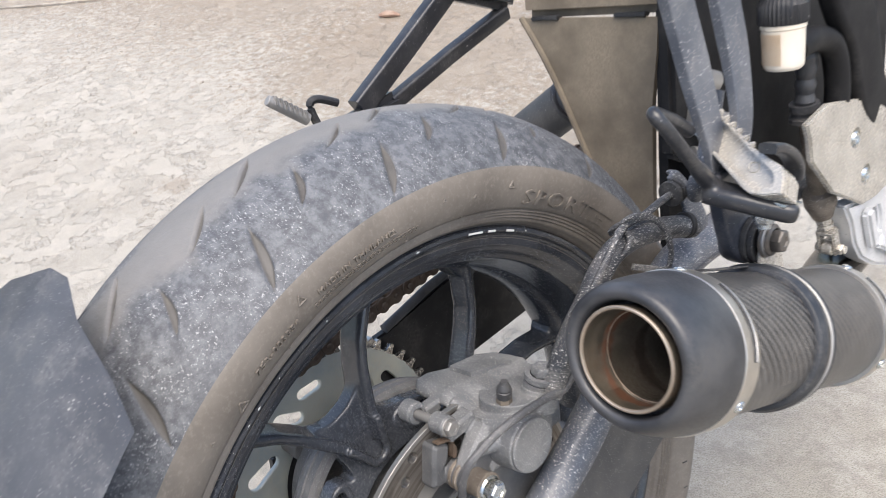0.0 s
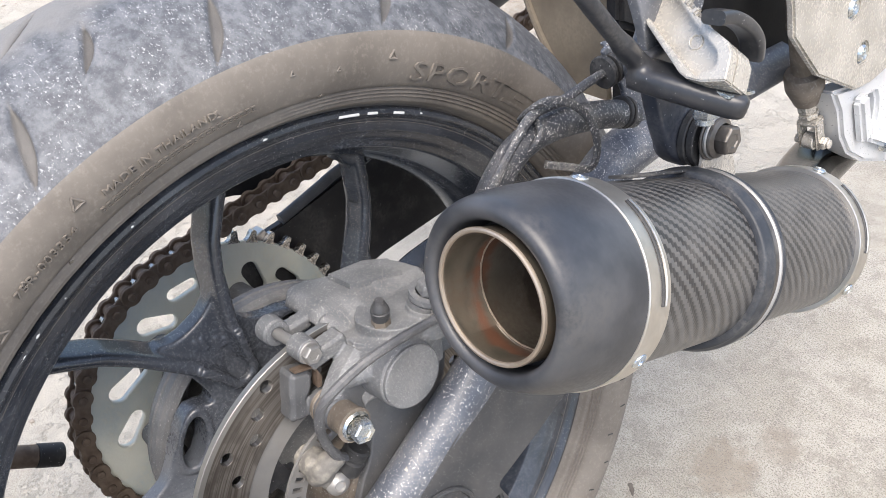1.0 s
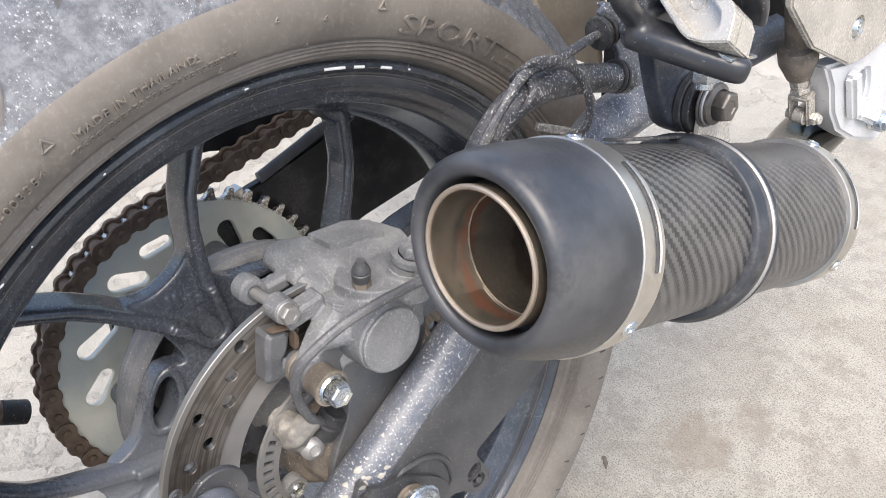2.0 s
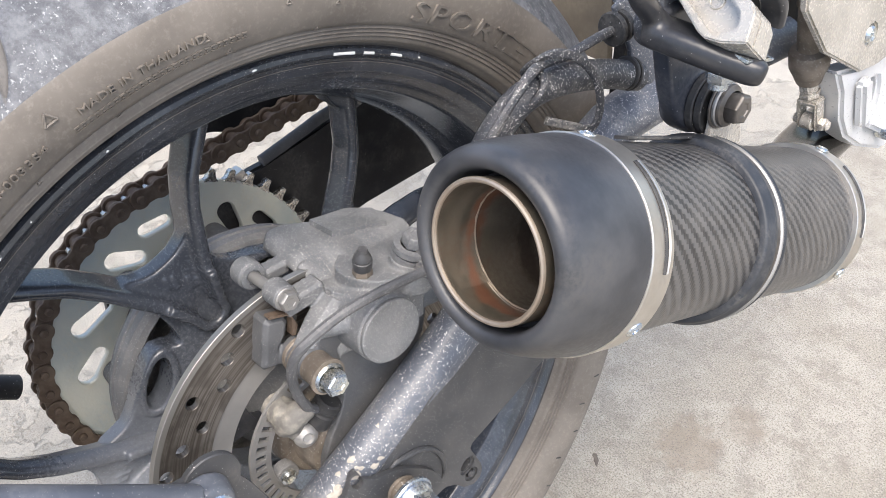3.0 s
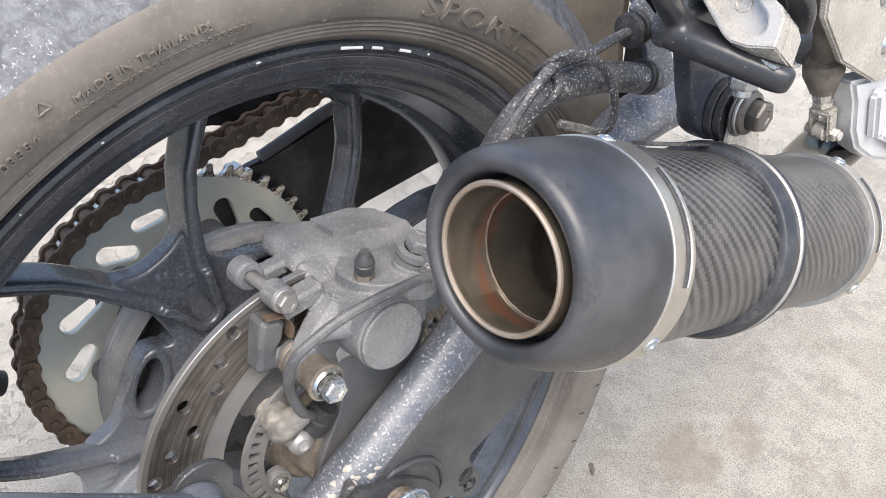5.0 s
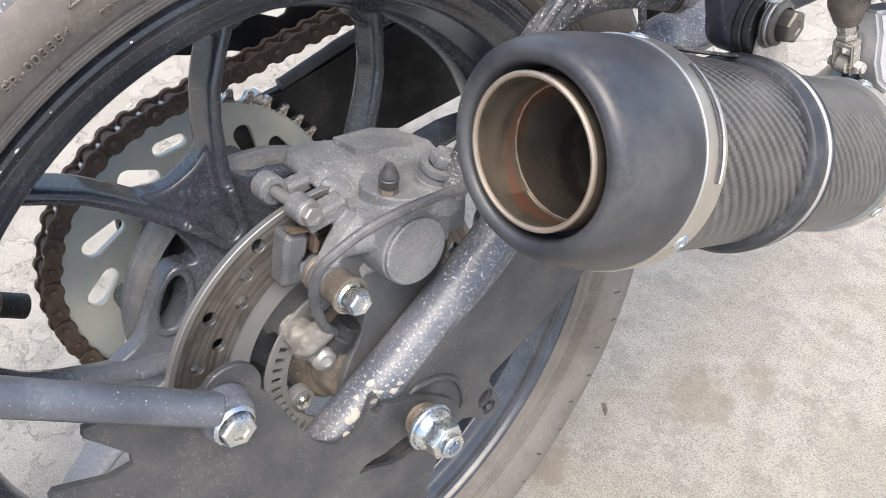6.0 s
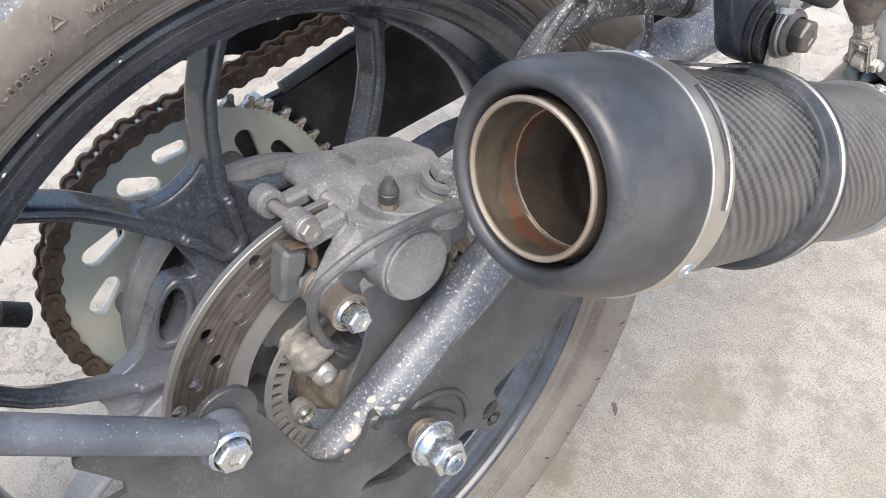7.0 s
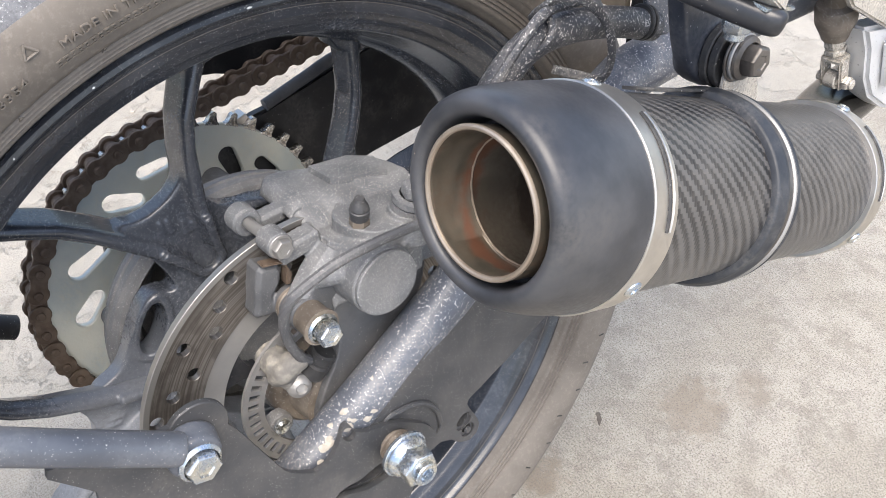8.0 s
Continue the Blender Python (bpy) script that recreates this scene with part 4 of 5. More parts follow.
plate(bm, [(-40, 141), (5.7, 131), (37.6, 128), (48, 125.2), (70, 120), (140, 134), (260, 166), (260, 204), (140, 176), (92, 164), (82, 146), (76, 144), (53, 152), (20, 162), (-40, 168)], -121, -117.6, bevel=0.6)
part("chain_guard", bm, SHADED_MATT_BLACK, left_arm, "black plastic chain guard")
bm = bmesh.new()
rod(bm, (-134, -185, 8), (-134, -142, -15), 8.2)
left_peg = part("left_rod", bm, CHAIN_STEEL, bike, "dark round bar with a ribbed rubber end")
bm = bmesh.new()
rod(bm, (-134, -142, -15), (-134, -126, -23.5), 8.8)
part("ribbed_end", bm, RUBBER, left_peg)

# right arm of the swingarm
bm = bmesh.new()
sweep(bm, spline([(108, -58, -24), (109, -10, 9), (109, 28, 36), (109, 66, 64), (107, 120, 104), (104, 180, 144), (98, 240, 160), (92, 420, 170)], 6), [14, 14.5, 15, 15.5, 16, 17, 17, 17], 24)
swingarm = part("right_swingarm", bm, ARM_PAINT, bike, "blue-grey swingarm tube speckled with pale mud")
mud = random.Random(8)
for k in range(16):
    y = mud.gauss(-14, 9) if k < 13 else mud.uniform(80, 100)
    z = 9 + (y + 10) * 0.69 if y < 40 else 64 + (y - 66) * 0.74
    turn = radians(mud.uniform(15, 80))
    out = Vector((math.sin(turn), -0.58 * math.cos(turn), 0.81 * math.cos(turn)))
    bm = bmesh.new()
    bmesh.ops.create_icosphere(bm, subdivisions=2, radius=1.0)
    size = mud.uniform(0.8, 2.3)
    for v in bm.verts:
        v.co = Vector((v.co.x, v.co.y * 1.4, v.co.z)) * size * mud.uniform(0.7, 1.25)
        v.co -= out * v.co.dot(out) * 0.72
        v.co += Vector((109, y, z)) + out * 14.4
    part("mud_cake", bm, MUD_CAKE, swingarm, "dried pale mud cake")
AXLE_SLOT = curved([(-36, -28), (-31, -23.4), (-24, -23), (-17.7, -23.2), (-9, -20.4), (-2, -20), (4, -25), (5, -31), (0, -34), (-13.9, -34.4), (-26.3, -29.6)], 2)
bm = bmesh.new()
plate(bm, [(-30, -8), (30, 42), (66, 68), (130, 112), (200, 148), (214, 100), (150, 34), (127, 18), (103, 4), (67, -14.5), (65.6, -18), (67.8, -23), (75, -36), (77, -42), (74.7, -48), (68, -51.4), (61, -49), (54, -42), (44, -38), (30, -42), (10, -50), (-40, -60), (-60, -40)], 112, 124, [arc_loop(62, -29.7, 5.2, 14, 0, 0.7, 0.9), arc_loop(65.6, -39, 3.6, 12), AXLE_SLOT])
soften(bm, 2.5, 2, 50)
part("side_plate", bm, PLATE_PAINT, swingarm, "dusty brown-grey side plate")
bm = bmesh.new()
sweep(bm, spline([(124.4, 0, 6), (124.8, 4.5, 9.2), (125, 11, 9.8), (125, 21, 8.8), (125, 31.5, 3.6), (125, 39.4, -7), (124.8, 42.2, -20), (124.2, 40, -27)], 5), [0.6, 1.5, 1.9, 1.9, 1.9, 1.9, 1.4, 0.5], 8)
part("pressed_edge", bm, PLATE_PAINT, swingarm)
bm = bmesh.new()
lathe(bm, [(0, 0), (0, 2.6), (1.2, 2.2), (1.6, 0)], (123.6, 65.6, -39), (1, 0, 0), 16)
part("tab_rivet", bm, PLATE_PAINT, swingarm)

# bracket plate, axle and nut
bm = bmesh.new()
out = [(-166.6, 84.3), (-167.4, 79.9), (-157.3, 68.4), (-151, 60.8), (-151.2, 54.7), (-161.2, 53.6), (-182.8, 60.5), (-184.9, 58.1), (-196, -70), (14, -80), (13, -70.4), (20.1, -54.8), (30, -36), (37.4, -22), (35.9, -18.4), (31.5, -12), (26.5, -7), (20, -2.4), (11, 3.6), (2.1, 7.6), (-5.7, 9.2), (-13, 10.6), (-19.4, 14.7), (-24.2, 23.7), (-27.6, 23), (-29.9, 15.2), (-33.8, 7.4), (-38.6, 2.4), (-45.8, 1.6), (-53.2, 5.6), (-60, 10.6), (-64.4, 16), (-67, 21), (-84.3, 55.2), (-95.7, 73.9), (-102, 80.2), (-108.7, 81.2), (-114.6, 77), (-129.2, 75.5), (-152.2, 84)]
plate(bm, out, 124.4, 128, [arc_loop(*(-24.3, 15.8), 3.6, 14, 0, 1.6, 0.5), arc_loop(*(-95.4, 63.1), 3.2, 12), AXLE_SLOT], bevel=0.8)
rod(bm, (124.2, -103.5, 68), (128.2, -103.5, 68), 15.2, segs=40)
part("bracket_plate", bm, PLATE_PAINT, bike, "flat dusty dark steel bracket plate at the axle")
AX = (4.5, -8.2)  # where the nut sits from the axle's middle
bm = bmesh.new()
rod(bm, (112, *AX), (137.4, *AX), 8.6, segs=32)
for k in range(4):
    lathe(bm, [(0, 8), (0.6, 10.2), (1.8, 10.2), (2.4, 8)], (122 + 3.6 * k, *AX), (1, 0, 0), 32)
part("axle_spacer", bm, MUD_BOLT, bike, "rusty ridged spacer behind the axle nut")
bm = bmesh.new()
lathe(bm, [(0, 8), (0, 14.2), (0.5, 14.6), (2.2, 14.6), (2.7, 14.2), (2.7, 13.4), (4.0, 13.4), (6.4, 12.0), (8.4, 10.6), (9.0, 8)], (137.6, *AX), (1, 0, 0), 40)
axle_nut = part("axle_nut", bm, ZINC, bike, "shiny zinc flange nut on the rear axle")
bm = bmesh.new()
hexagon(bm, (143, *AX), (155.5, *AX), 19.5, 0.4)
part("nut_body", bm, ZINC, axle_nut)
bm = bmesh.new()
lathe(bm, [(0, 7.2), (3.6, 7.2), (4.4, 6.6), (4.4, 4.4), (-3, 4.0), (-3, 0)], (155.2, *AX), (1, 0, 0), 32)
part("axle_end", bm, ZINC, axle_nut, "hollow axle end")

# tube that carries the tyre hugger
bm = bmesh.new()
rod(bm, (126, -109, 64), (139.4, -110, 62.6), 13.4, 12.4, 32, 2.0)
sweep(bm, [(143.3, -117.5, 77.6), (140, -155.8, 100), (134.2, -189.9, 118.5), (130.1, -231.9, 143.6)], 7.7, 24)
hugger_tube = part("hugger_tube", fused(bm, 1.2, 5), TUBE_PAINT, bike, "dark steel tube that carries the tyre hugger")
bm = bmesh.new()
lathe(bm, [(0, 0), (0, 9.8), (0.8, 10.4), (1.8, 10.2), (3.2, 8.6)], (138.8, -109.4, 61.4), (1, 0, 0), 36)
hexagon(bm, (140, -109.4, 61.4), (145.8, -109.4, 61.4), 15.2, 0.9)
tube_bolt = part("tube_bolt", bm, ZINC, hugger_tube, "shiny zinc flange bolt")


# tyre hugger
def hugger():
    bm = bmesh.new()
    rows, cols = 30, 25
    grid = []
    for i in range(rows):
        a = 129.4 + i * 2.6
        t = (a - 129.4)
        half = min(112.0, 14 + 13.5 * t ** 1.06) if t < 8 else 112.0
        line = []
        for j in range(cols):
            s = -1 + 2 * j / (cols - 1)
            x = s * half
            r = 346 + 5 * (1 - abs(s)) - 34 * max(0, abs(x) / 112 - 0.35) ** 2 * 1.6
            y, z = polar(r, a)
            line.append(bm.verts.new((x, y, z)))
        grid.append(line)
    for i in range(rows - 1):
        for j in range(cols - 1):
            bm.faces.new((grid[i][j], grid[i][j + 1], grid[i + 1][j + 1], grid[i + 1][j]))
    bmesh.ops.solidify(bm, geom=bm.faces[:], thickness=3.0)
    return part("tyre_hugger", bm, FLAP_PLASTIC, bike, "scuffed dusty grey-black plastic tyre hugger", sharp=50)


hugger()

# brake caliper
UPRIGHT = Matrix(((0, 1, 0, 0), (0, 0, 1, 0), (1, 0, 0, 0), (0, 0, 0, 1)))


def slab(bm, outline, z0, z1, bevel):
    """A flat block cut to an outline in (x, y), from z0 to z1."""
    tmp = bmesh.new()
    plate(tmp, outline, z0, z1, bevel=bevel)
    bmesh.ops.transform(tmp, matrix=UPRIGHT, verts=tmp.verts)
    return absorb(bm, tmp)


def bridge_top(x, y):
    """Height of the bridge over the disc: rounded off towards the rear, and falling away steeper and steeper to the front."""
    z = 118.0 - float(np.interp(x, [46, 50, 63, 73, 80, 86, 92], [0, 1, 8, 16.5, 26, 36, 46])) * float(np.interp(y, [12, 20], [1, 0.3]))
    wall = float(np.interp(x, [12, 53, 57, 62, 73, 80, 92], [-8.5, -8, -6, -4.5, -8, -7, -6]))
    d = y - wall
    reach, drop = (11.0, 10.0) if x < 55 else (4.0, 4.0)
    if d < reach:
        k = 1 - max(0.0, d) / reach
        z -= (1 - math.sqrt(max(0.0, 1 - k * k))) * drop
    back = float(np.interp(y, [-10, -2, 9, 25, 39, 52, 59, 67], [22, 14, 13, 21, 24, 28, 34, 55]))
    if x < back + 5:
        k = 1 - max(0.0, x - back) / 5
        z -= (1 - math.sqrt(max(0.0, 1 - k * k))) * 5
    if d < 0 or x < back or y > 68:
        return None
    return z + 2.4 * float(np.interp(y, [34, 37], [0, 1])) * float(np.interp(x, [58, 66], [1, 0]))


def bridge(bm, step=1.5):
    """The bridge as one closed skin over its upper face."""
    top, low = {}, {}
    for i in range(int(82 / step)):
        for j in range(int(82 / step)):
            x, y = 12 + i * step, -9 + j * step
            z = bridge_top(x, y)
            if z is not None:
                top[i, j] = bm.verts.new((x, y, z))
                low[i, j] = bm.verts.new((x, y, 108.5 if x < 57 else min(z - 3, 76.0)))
    for i, j in top:
        ring = [(i, j), (i + 1, j), (i + 1, j + 1), (i, j + 1)]
        if all(q in top for q in ring):
            bm.faces.new([top[q] for q in ring])
            bm.faces.new([low[q] for q in reversed(ring)])
    over = {v: k for k, v in top.items()}
    for e in bm.edges[:]:
        a, b = e.verts
        if a in over and b in over and e.is_boundary:
            bm.faces.new((a, b, low[over[b]], low[over[a]]))
    bmesh.ops.delete(bm, geom=[v for v in bm.verts if not v.link_faces], context="VERTS")


bm = bmesh.new()
bridge(bm)
slab(bm, curved([(60, 26), (64, 15), (72, 7.6), (82, 6.2), (91, 9), (99, 15), (103, 24), (101, 36), (92, 46), (70, 50)], 3), 94, 114.4, 1.4)
slab(bm, [(66, -3), (82, -4), (94, 3), (103, 12), (105, 32), (102, 46), (88, 56), (66, 50)], 78, 106, 3.0)
rod(bm, (80, 15.5, 88.5), (109.4, 15.5, 88.5), 21.2, 20.2, 44, 1.4)
rod(bm, (93, 43, 100), (95, 43.5, 118), 14.0, 12.4)
sweep(bm, [(78, 3, 96), (80, -10, 87), (82, -22, 76)], [11, 9.4, 7.6], section=[(-0.9, -0.5), (-0.9, 0.55), (-0.45, 0.95), (0.5, 0.95), (0.9, 0.5), (0.9, -0.6), (0.4, -0.9), (-0.5, -0.9)])
sweep(bm, [(98, 3, 95), (92, -8, 92), (80, -16, 84)], [6, 5, 4], 12)
block(bm, (40.5, -17, 106.4), (11, 24, 9), Matrix.Rotation(radians(8), 4, "X"), 1.4)
block(bm, (69.5, -14, 103.6), (13, 26, 11), Matrix.Rotation(radians(10), 4, "X"), 1.4)
rod(bm, (62, -26, 109.4), (75, -26, 109.4), 7.6, 7.4, 32, 0.6)
rod(bm, (35, -29, 111), (46, -29, 111), 8.2, 8.2, 32, 0.6)
caliper = part("brake_caliper", fused(bm, 0.7, 1), CAST, bike, "dusty grey cast brake caliper")
bm = bmesh.new()
slab(bm, [(28, 21), (48.6, 22.6), (59, 54), (40, 58), (30, 46)], 114, 121.8, 0)
part("top_panel", bm, CAST, caliper)
bm = bmesh.new()
lathe(bm, [(0, 0), (0, 19.4), (2.0, 19.5), (2.8, 18.9), (3.1, 17.4), (2.8, 15), (2.7, 0)], (109, 15.5, 88.5), (1, 0, 0), 44)
part("piston_cap", bm, CAST, caliper)
bm = bmesh.new()
lathe(bm, [(0, 4.6), (1.6, 4.6), (1.6, 7.4), (0, 7.8)], (45.6, -29, 111), (1, 0, 0), 28, closed=True)
part("lug_ring", bm, CAST, caliper)
bm = bmesh.new()
block(bm, (53.5, 1, 103.5), (10, 19, 10), None, 1.2)
part("brake_pad", bm, SHADED_MATT_BLACK, caliper, "black brake pads in the gap of the caliper")
bm = bmesh.new()
rod(bm, (45, -29, 111), (63, -26.4, 109.6), 3.3)
part("guide_pin", bm, CARRIER_STEEL, caliper, "bare steel guide pin")
bm = bmesh.new()
rod(bm, (74.6, -26, 109.4), (76.0, -26, 109.4), 6.8, segs=24)
hexagon(bm, (75.8, -26, 109.4), (80.2, -26, 109.4), 10.4, 0.3)
part("pin_bolt", bm, CARRIER_STEEL, caliper, "dull hex bolt head")
BLEED = (0.2, -0.1, 1)
bm = bmesh.new()
hexagon(bm, (88.4, 14.4, 113.6), (89.4, 14, 119.6), 9.6, 0.2)
bleeder = part("bleed_nipple", bm, MUD_BOLT, caliper, "brass bleed nipple")
bm = bmesh.new()
lathe(bm, [(0, 0), (0, 5.2), (5.6, 5.6), (6.2, 4.9), (7, 5.2), (9, 4.6), (11.6, 2.6), (12, 3.2), (13.6, 2.6), (13.6, 0)], (89.2, 14, 119), BLEED, 20)
part("rubber_cap", bm, PLATE_PAINT, bleeder, "black rubber cap")
bm = bmesh.new()
lathe(bm, [(0, 0), (0, 11.5), (5, 11.5), (5, 10.4), (6.4, 10.4), (6.4, 12), (10, 12), (10, 8)], (95, 43.4, 117), (0.25, 0.05, 1), 28)
hexagon(bm, (97.3, 43.8, 126), (99.1, 44.2, 133), 13, 0.5)
part("banjo_bolt", bm, CAST, caliper, "grey hose union bolt")
# carrier bracket of the caliper
bm = bmesh.new()
plate(bm, curved([(-18, 84), (4, 96), (52, 84), (56, 58), (36, 30), (22, 0), (10, -28), (-14, -24), (-20, -6), (-15, 12), (-6, 30), (-3, 46), (-12, 62)], 4), 80, 89)
plate(bm, [(-39, 97), (-37, 99), (-27, 97), (-24.5, 93), (-26.5, 84), (-31, 79), (-31, 66), (-44, 68), (-42, 76), (-41, 86)], 58, 73, bevel=2.0)
rod(bm, (70, -22, 72), (90, -22, 72), 10.2)
carrier = part("caliper_carrier", fused(bm, 1.0, 4), CARRIER_CAST, bike, "dusty cast caliper bracket")
bm = bmesh.new()
for p0, p1, r in ((74, 78.5, 11.2), (79.2, 83.6, 11.6), (84.2, 88.4, 10.2), (88, 103, 9.4)):
    rod(bm, (p0, -21.5, 71.8), (p1, -21.5, 71.8), r, segs=32, edge=1.2)
lathe(bm, [(0, 0), (0, 10.6), (1.8, 10.6), (2.2, 8)], (101.6, -21.5, 71.8), (1, 0, 0), 32)
part("slide_sleeve", bm, MUD_BOLT, carrier, "mud-brown slide sleeve")
bm = bmesh.new()
lathe(bm, [(0, 0), (0, 8.8), (1.0, 9.0), (2.4, 7.8)], (103.6, -21.5, 71.8), (1, 0, 0), 32)
hexagon(bm, (105.4, -21.5, 71.8), (113.6, -21.5, 71.8), 12.6, 0.8)
part("slide_bolt", bm, ZINC, carrier, "zinc hex bolt head")
bm = bmesh.new()
plate(bm, [(-37.4, 100.6), (-26, 98.4), (-23.4, 94.6), (-24.6, 84.5), (-22, 84), (-20.4, 90), (-23.4, 97), (-26, 100), (-36.8, 102)], 69, 75, bevel=0.4)
part("pad_clip", bm, CHAIN_STEEL, carrier, "thin rusty spring clip")
# wheel speed sensor
bm = bmesh.new()
sweep(bm, spline([(76, -39, 26), (80, -35, 33), (82, -29, 38), (84, -22, 39)], 4), [4.5, 7.6, 7.6, 5], 20)
sweep(bm, [(78, -34, 30), (80, -28, 21)], [6.6, 6.4], 18)
rod(bm, (62, -34, 34), (78, -34, 34), 9)
sensor = part("speed_sensor", fused(bm, 1.0, 4), SENSOR_MUD, bike, "wheel speed sensor caked in pale mud")
bm = bmesh.new()
lathe(bm, [(0, 7.4), (2.2, 7.2), (4.8, 5.2), (5.6, 3.4), (4.2, 2.6), (4.0, 0)], (83, -27.5, 21.4), (1, -0.2, 0.2), 24)
part("screw", bm, CARRIER_STEEL, sensor, "bright round-headed screw")
bm = bmesh.new()
lathe(bm, [(0, 0), (0, 8.4), (9, 8.6), (10, 7.4), (11.6, 7.4), (12.4, 8.2), (17, 8.0), (18, 6.6), (18, 0)], (80, -18, 24), (0.28, 0.42, 0.86), 28)
part("cable_end", bm, RUBBER, sensor, "black round cable end")
bm = bmesh.new()
sweep(bm, spline([(84, -16, 36), (85, -21, 38), (88, -28.4, 46.7), (94, -36.7, 65), (100, -41.3, 82.3), (105, -41.1, 95.2), (109, -35.5, 104.2), (112, -18.3, 113.5), (114, 3.9, 118.4), (113, 33.5, 118.5), (111, 54.5, 117.6), (104, 90, 140)], 8), 2.9, 10)
part("sensor_cable", bm, CABLE, sensor, "dusty black sensor cable")

# ---- exhaust ----


def slant(s):
    """How far the rings lean at a depth: the mouth is cut on a slant and the body is square."""
    return 0.233 * min(1.0, max(0.0, (38 - s) / 34))


def round_exhaust(bm, profile, segs=72, tube=False):
    lathe(bm, profile, E0, EX, segs)
    _, ea, _ = basis(EX)
    for v in bm.verts:
        s = (v.co - E0).dot(EX)
        v.co -= EX * (0.233 if tube else slant(s)) * (v.co - E0).dot(ea)
    return bm


def on_exhaust(s, r, deg):
    _, ea, eb = basis(EX)
    return E0 + EX * (s - slant(s if s > 24 else 0) * r * math.cos(radians(deg))) + (ea * math.cos(radians(deg)) + eb * math.sin(radians(deg))) * r


def radial(deg):
    _, ea, eb = basis(EX)
    return ea * math.cos(radians(deg)) + eb * math.sin(radians(deg))


bm = bmesh.new()
uvl = bm.loops.layers.uv.new("weave")
round_exhaust(bm, [(s, 43.6) for s in (46, 100, 160, 220, 276)], 96)
bm.faces.ensure_lookup_table()
for idx, f in enumerate(bm.faces):
    i = idx % 96
    for l in f.loops:
        s = (l.vert.co - E0).dot(EX)
        d = l.vert.co - E0 - EX * s
        _, ea, eb = basis(EX)
        a = math.atan2(d.dot(eb), d.dot(ea)) % (2 * math.pi)
        if i == 95 and a < 0.5:
            a += 2 * math.pi
        l[uvl].uv = (a * 0.0436, s * MM)
exhaust = part("exhaust", bm, CARBON, bike, "round carbon-fibre exhaust silencer")
bm = bmesh.new()
round_exhaust(bm, [(16, 28.6), (15.6, 31.6), (4, 31.6), (0, 31.8), (-2.4, 32.4), (-3.9, 33.6), (-4.6, 35.2), (-4.5, 37.0), (-3.5, 38.8), (-1.4, 40.4), (1.8, 41.6), (6, 42.7), (13, 44.0), (22, 45.2), (31, 46.0), (40, 46.6), (40, 43)], 96)
part("end_cap", bm, CAP_PLASTIC, exhaust, "matt black rounded end cap", sharp=45)
bm = bmesh.new()
round_exhaust(bm, [(60, 28.8), (-2.6, 29.2), (-3.6, 28.8), (-3.8, 28.0), (-3.2, 27.4), (-1.8, 27.1), (17.6, 26.8), (18.2, 26.0), (19.4, 25.8)], 96, tube=True)
inner_tube = part("inner_tube", bm, TUBE_STEEL, exhaust, "heat-browned steel outlet tube", sharp=60)
bm = bmesh.new()
round_exhaust(bm, [(19.4, 25.8), (20.4, 26.4), (52, 26.0), (53.5, 25.2), (80, 24.6), (92, 20), (150, 18), (150, 0)], 64, tube=True)
part("silencer_core", bm, CORE_STEEL, exhaust, "dark brown inner core")
bm = bmesh.new()
sweep(bm, [on_exhaust(-3.7, 28.1, a) for a in range(0, 361, 5)], 1.2, 8, up=EX)
part("tube_lip", bm, LIP_STEEL, exhaust, "pale rolled tube lip")
bm = bmesh.new()
sweep(bm, [on_exhaust(18.6 + 0.08 * math.sin(a * 0.4), 25.9, a) for a in range(0, 361, 5)], [0.3 + 0.22 * abs(math.sin(a * 1.7)) for a in range(0, 361, 5)], 6, up=EX)
part("weld_seam", bm, LIP_STEEL, exhaust, "thin bright weld seam")
bm = bmesh.new()
rod(bm, on_exhaust(15, 27.0, 158), on_exhaust(15, 25.4, 158), 2.6, 1.8, 14)
part("inner_rivet", bm, LIP_STEEL, exhaust, "small rivet inside the tube")
bm = bmesh.new()
sweep(bm, [on_exhaust(-2.4, 39.0, -80), on_exhaust(-3.9, 36.4, -79), on_exhaust(-3.2, 33.6, -78)], [0.5, 0.8, 0.6], 6)
part("weld_spatter", bm, LIP_STEEL, exhaust)
for s0, s1, r in ((38.5, 55, 47.2), (272, 288, 46.4)):
    bm = bmesh.new()
    round_exhaust(bm, [(s0, r - 3), (s0, r - 0.4), (s0 + 0.6, r), (s1 - 0.6, r), (s1, r - 0.4), (s1, r - 3)], 96)
    band = part("band", bm, BAND_STEEL, exhaust, "bare metal clamping band")


def on_band_slot(s, r, a0, a1):
    bm = bmesh.new()
    sweep(bm, [on_exhaust(s, r - 0.5, a0 + (a1 - a0) * k / 24) for k in range(25)], 1.0, section=rounded(0.9, 1.2, 0.6, 2))
    part("band_slot", bm, RUBBER, exhaust, "dark slot in the band")
    bm = bmesh.new()
    sweep(bm, [on_exhaust(s + 2.3, r - 0.1, a0 + (a1 - a0) * k / 24) for k in range(25)], 0.7, 6)
    part("slot_edge", bm, BAND_STEEL, exhaust)


on_band_slot(48.5, 47.5, 26, 84)
on_band_slot(281, 46.7, 30, 85)
for s, deg in ((47, 116), (46, -3), (281, 116), (281, 10)):
    bm = bmesh.new()
    lathe(bm, [(0, 4.2), (0.9, 4.0), (1.7, 2.9), (1.7, 1.7), (0.9, 1.5), (0.9, 0)], on_exhaust(s, 46.6, deg), radial(deg), 16)
    part("rivet", bm, ZINC, exhaust, "small domed rivet")
